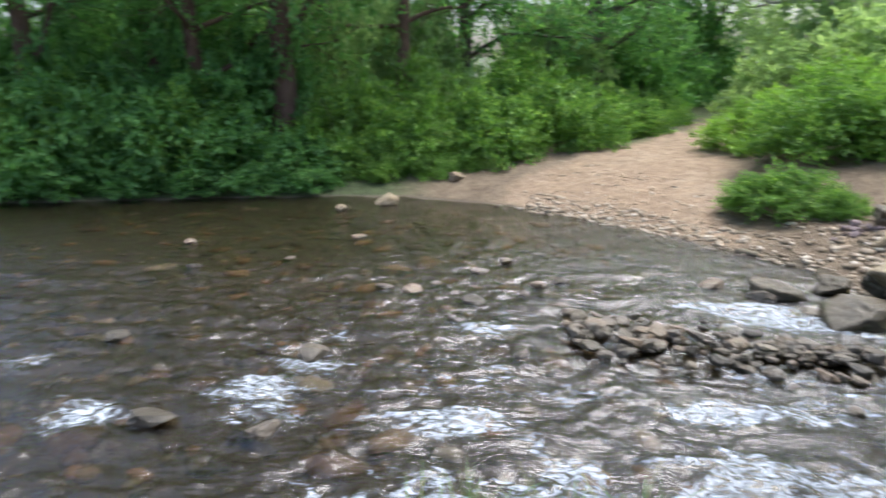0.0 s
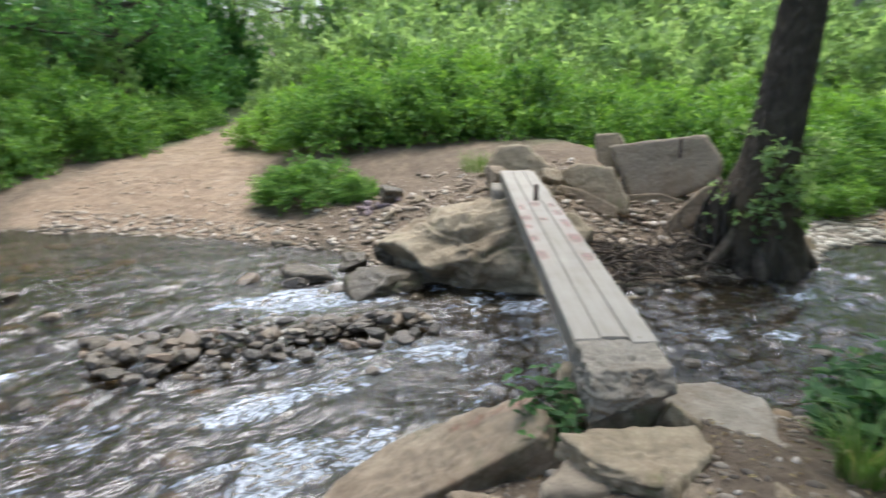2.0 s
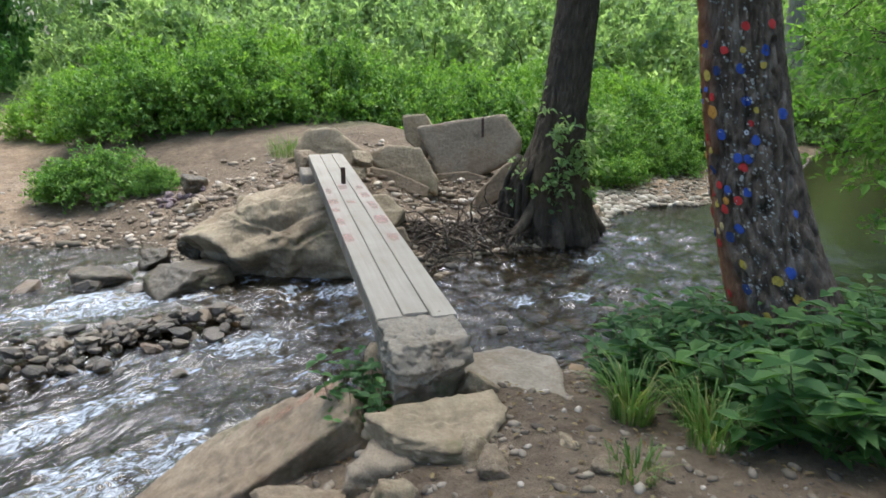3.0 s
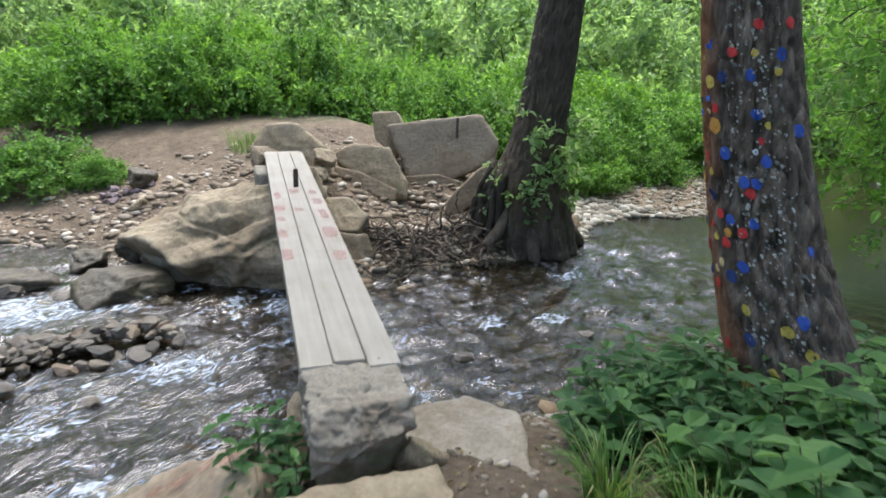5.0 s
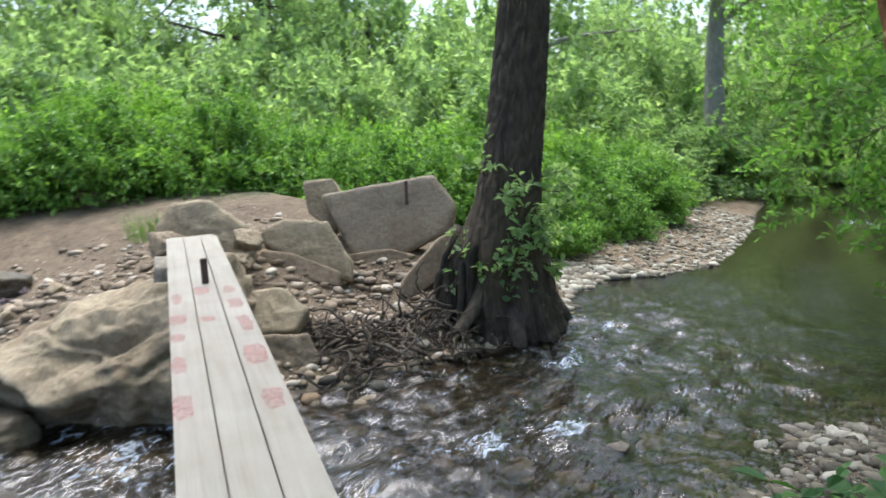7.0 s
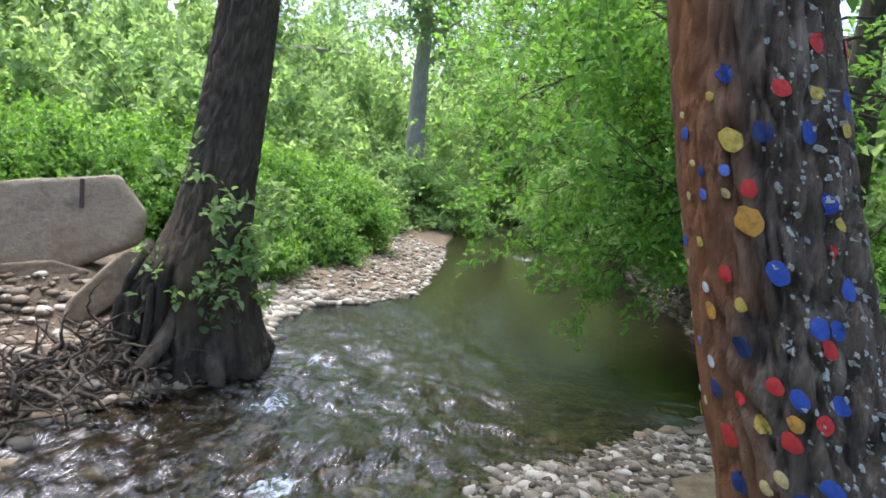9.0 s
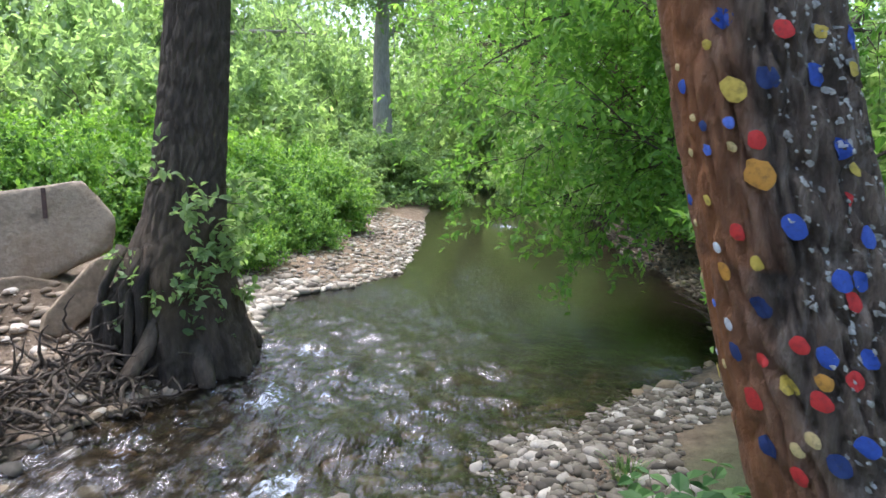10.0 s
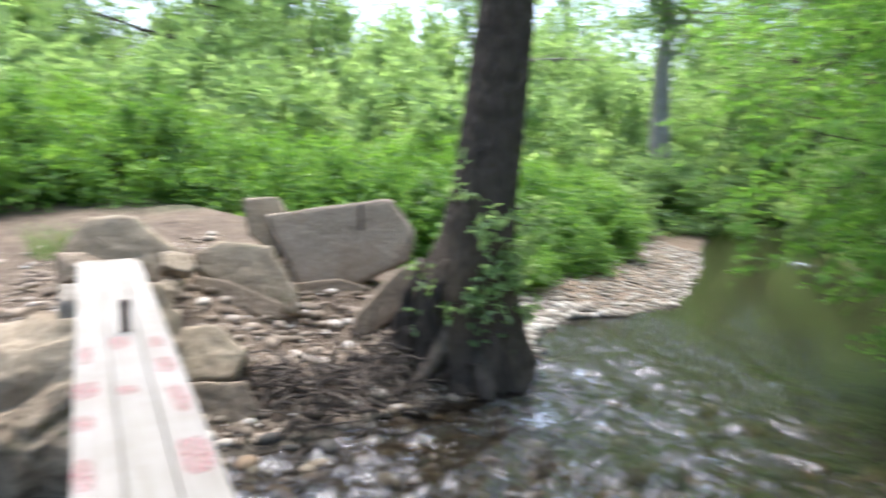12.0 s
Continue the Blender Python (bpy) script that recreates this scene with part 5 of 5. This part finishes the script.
tree(3.4, 24.0, 10, 0.35, BARK_GREY, LEAF_DARK, 3, "dark spreading tree over the path", 4.6, 0.17, 11, (0.4, 0), 6, 0.25)
tree(-1.0, 22.0, 9, 0.3, BARK_GREY, LEAF_DARK, 4, "dark spreading tree beside the path", 4.2, 0.17, 11, (0, 0), 6, 0.25)
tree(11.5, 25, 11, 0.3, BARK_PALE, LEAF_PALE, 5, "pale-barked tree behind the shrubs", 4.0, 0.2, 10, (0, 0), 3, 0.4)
tree(20, 21, 12, 0.35, BARK_GREY, LEAF_PALE, 6, "tall tree behind the shrubs, green paled for haze", 4.5, 0.2, 10, (0, 0), 4, 0.3)
tree(27, 13, 12, 0.35, BARK_PALE, LEAF_PALE, 7, "tall tree behind the pool, green paled for haze", 4.5, 0.2, 10, (0, 0), 4, 0.3)
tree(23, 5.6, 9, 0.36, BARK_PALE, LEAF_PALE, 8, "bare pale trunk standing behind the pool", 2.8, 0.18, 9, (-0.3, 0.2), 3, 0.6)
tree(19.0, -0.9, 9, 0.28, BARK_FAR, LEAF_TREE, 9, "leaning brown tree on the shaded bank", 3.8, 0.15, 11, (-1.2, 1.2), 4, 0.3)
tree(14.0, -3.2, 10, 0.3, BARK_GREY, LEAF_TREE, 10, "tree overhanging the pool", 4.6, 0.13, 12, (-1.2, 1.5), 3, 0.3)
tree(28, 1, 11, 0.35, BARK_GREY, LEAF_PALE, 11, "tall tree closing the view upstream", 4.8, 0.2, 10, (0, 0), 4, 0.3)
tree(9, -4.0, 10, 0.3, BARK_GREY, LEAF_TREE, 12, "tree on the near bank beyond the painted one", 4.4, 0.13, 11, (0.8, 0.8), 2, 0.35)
# two unseen trees behind the camera, added only to shade the near bank
tree(-2.6, -2.2, 9, 0.3, BARK_GREY, LEAF_TREE, 13, "unseen tree added to shade the near bank", 4.6, 0.15, 11, (0.5, 0.6), 4, 0.55)
tree(1.2, -4.2, 9, 0.3, BARK_GREY, LEAF_TREE, 14, "unseen tree added to shade the near bank", 4.6, 0.15, 11, (0.3, 1.0), 4, 0.55)

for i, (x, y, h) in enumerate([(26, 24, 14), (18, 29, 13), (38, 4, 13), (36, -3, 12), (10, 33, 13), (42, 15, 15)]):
    tree(x, y, h, 0.3, BARK_PALE if i % 2 else BARK_GREY, LEAF_PALE, 40 + i, "tall tree in the woods behind, green paled for haze", 5.0, 0.24, 12, (0, 0), 5, 0.2)

# branches that hang over the pool
over = thing("overhanging_branch", "leafy branches hanging low over the pool", "branch")
g = np.random.default_rng(77)
tb = Tubes()
S, D = [], []
for i in range(24):
    p = Vector((g.uniform(9.4, 12.4), g.uniform(-2.2, -0.6), g.uniform(1.5, 4.6)))
    d = Vector((g.uniform(-0.55, 0.15), 1.0, g.uniform(-0.35, 0.05)))
    pts = limb(tb, p, d, g.uniform(2.0, 3.6), 0.022, g, 5, 0.25, 9)
    for q in pts[2:]:
        for _ in range(3):
            dd = Vector(g.normal(0, 1, 3)) * 0.7 + d * 0.5 + Vector((0, 0, -0.25))
            for w in limb(tb, q, dd, 0.7, 0.006, g, 3, 0.3, 4)[1:]:
                for _ in range(2):
                    S.append(tuple(w))
                    D.append(tuple(np.array(dd) + g.normal(0, 0.5, 3)))
for z0, tip in ((2.6, (10.3, 1.0, 0.55)), (2.4, (11.2, 0.7, 0.9)), (2.2, (10.6, 0.3, 0.8))):
    a = Vector((11.6, -1.6, z0 + 0.6))
    for j in range(9):
        q = a.lerp(Vector(tip), j / 8) + Vector((0, 0, 0.5 * math.sin(j / 8 * math.pi)))
        for _ in range(7):
            S.append(tuple(q + Vector(g.normal(0, 0.1, 3))))
            D.append(tuple(g.normal(0, 0.6, 3) + np.array([-0.2, 0.5, -0.5])))
    tb.add([a.lerp(Vector(tip), j / 8) + Vector((0, 0, 0.5 * math.sin(j / 8 * math.pi))) for j in range(9)], [0.016 - 0.0016 * j for j in range(9)], 5)
for i in range(18):
    p = Vector((g.uniform(11.5, 16.0), g.uniform(-2.2, -0.6), g.uniform(3.0, 5.6)))
    d = Vector((g.uniform(-0.5, 0.1), 1.0, g.uniform(-0.25, 0.0)))
    for q in limb(tb, p, d, g.uniform(3.2, 5.2), 0.026, g, 5, 0.22, 10)[2:]:
        for _ in range(3):
            dd = Vector(g.normal(0, 1, 3)) * 0.7 + d * 0.5 + Vector((0, 0, -0.3))
            for w in limb(tb, q, dd, 0.8, 0.006, g, 3, 0.3, 4)[1:]:
                S.append(tuple(w))
                D.append(tuple(np.array(dd) + g.normal(0, 0.5, 3)))
part("branchwork", tb.mesh("branchwork", BARK_GREY), over, "", "stuff")
P, d, nn, L = sprays(np.array(S), np.array(D), 0.3, 5, 0.1, g)
part("foliage", leaves("foliage", P, d, nn, L, L * 0.62, LEAF_OVER, True), over, "", "stuff")

# ---- plants on the near bank ----


def nettle(x, y, h, seed, label, mat=LEAF_NETTLE, leaf=0.12, stalks=5, spread=0.14):
    g = np.random.default_rng(seed)
    th = thing("nettle_plant", label, "plant", "plants on the near bank")
    tb = Tubes()
    P, D, N = [], [], []
    z0 = ground_z(x, y)
    for s in range(stalks):
        a, q = g.uniform(0, 6.283), spread * g.uniform(0.2, 1)
        foot = Vector((x + math.cos(a) * q, y + math.sin(a) * q, z0 - 0.03))
        hh = h * g.uniform(0.6, 1.1)
        top = foot + Vector((math.cos(a) * q * 1.2, math.sin(a) * q * 1.2, hh))
        tb.add([foot, foot.lerp(top, 0.5) + Vector((0.01, 0, 0)), top], [0.005, 0.004, 0.002], 4)
        n = max(4, int(hh / 0.075))
        for j in range(n):
            p = foot.lerp(top, 0.25 + 0.75 * j / (n - 1))
            b = j * 1.57 + a
            for k in range(2):
                dirv = (math.cos(b + k * math.pi), math.sin(b + k * math.pi), 0.25 - 0.3 * g.random())
                P.append(tuple(p))
                D.append(dirv)
                N.append((g.normal(0, 0.2), g.normal(0, 0.2), 1))
    part("stalk", tb.mesh("stalk", STEM), th, "", "stuff")
    L = leaf * g.uniform(0.6, 1.25, len(P))
    part("leaves", leaves("leaves", np.array(P), np.array(D), np.array(N), L, L * 0.62, mat, True), th, "", "stuff")


g = np.random.default_rng(88)
for i in range(250):
    x, y = g.uniform(2.85, 5.6), g.uniform(-1.4, 1.3)
    if math.hypot(x - 4.48, y - 0.42) < 0.4 or (x < 3.6 and y > 0.45) or y > 1.45 - 0.25 * (x - 4) or x + 0.3 * y < 3.12:
        continue
    nettle(x, y, g.uniform(0.22, 0.46), 200 + i, "broad-leaved green plant growing round the painted tree", leaf=g.uniform(0.08, 0.145), stalks=8, spread=0.17)
for i in range(26):
    x, y = g.uniform(5.2, 7.6), g.uniform(-1.6, -0.2)
    nettle(x, y, g.uniform(0.3, 0.9), 300 + i, "green plant on the bank behind the painted tree", LEAF_TREE, 0.12)
for i, (x, y) in enumerate([(2.42, 2.05), (2.5, 2.12), (2.36, 2.0), (2.46, 1.96)]):
    nettle(x, y, 0.42, 400 + i, "small green plant between the bridge end and the rocks", leaf=0.08, stalks=6, spread=0.09)


def grass_tuft(x, y, h, n, seed, label, wide=0.1):
    g = np.random.default_rng(seed)
    v, f = [], []
    z0 = ground_z(x, y) - 0.02
    for _ in range(n):
        a, q = g.uniform(0, 6.283), wide * math.sqrt(g.random())
        p = Vector((x + q * math.cos(a), y + q * math.sin(a), z0))
        out = Vector((math.cos(a), math.sin(a), 0)) * g.uniform(0.1, 0.6) + Vector(g.normal(0, 0.15, 3))
        hh = h * g.uniform(0.5, 1.1)
        s = Vector((-math.sin(a), math.cos(a), 0)) * g.uniform(0.003, 0.006)
        b = len(v)
        for t in (0, 0.4, 0.75):
            c0 = p + Vector((out.x * t * t, out.y * t * t, t - 0.25 * t * t)) * hh
            v += [tuple(c0 - s * (1 - 0.5 * t)), tuple(c0 + s * (1 - 0.5 * t))]
        c0 = p + Vector((out.x, out.y, 0.68)) * hh
        v.append(tuple(c0))
        f += [(b, b + 1, b + 3, b + 2), (b + 2, b + 3, b + 5, b + 4), (b + 4, b + 5, b + 6)]
    solid("grass_tuft", mesh_of("grass_tuft", v, f, GRASS), label, "grass", "grass tufts", "stuff")


for i, (x, y, h, n) in enumerate([(3.15, 0.9, 0.4, 160), (3.05, 0.5, 0.35, 120), (3.3, 0.65, 0.35, 120), (2.6, 0.62, 0.18, 60), (6.0, 1.1, 0.2, 90), (6.6, 0.9, 0.2, 90), (5.5, 1.3, 0.2, 90), (4.5, 1.5, 0.3, 120)]):
    grass_tuft(x, y, h, n, 500 + i, "tuft of green grass on the near bank")
g = np.random.default_rng(91)
for i in range(16):
    grass_tuft(-0.65 + 1.2 * g.random(), 2.15 + 0.3 * g.random(), g.uniform(0.45, 0.62), 24, 600 + i, "grass blades at the edge of the near bank", 0.14)
for i, (x, y) in enumerate([(-0.2, 15.2), (0.8, 15.9), (1.8, 16.6), (2.8, 17.8), (-1.2, 15.6), (7.0, 8.9)]):
    grass_tuft(x, y, 0.5, 200, 700 + i, "long grass at the edge of the path", 0.4)


# dry leaves and bark scraps on the trodden earth
g = np.random.default_rng(97)
xy = np.stack([g.uniform(0.6, 4.6, 1500), g.uniform(-1.4, 2.0, 1500)], 1)
zz = height(xy[:, 0], xy[:, 1]) + 0.012
a = g.uniform(0, 6.283, 1500)
LD = np.stack([np.cos(a), np.sin(a), g.normal(0, 0.15, 1500)], 1)
LN = np.stack([g.normal(0, 0.3, 1500), g.normal(0, 0.3, 1500), np.ones(1500)], 1)
LL = g.uniform(0.012, 0.045, 1500)
solid("leaf_litter", leaves("leaf_litter", np.column_stack([xy, zz]), LD, LN, LL, LL * 0.5, DRY_LEAF, True), "scattered dry brown leaves on the trodden earth", "leaves", kind="stuff")
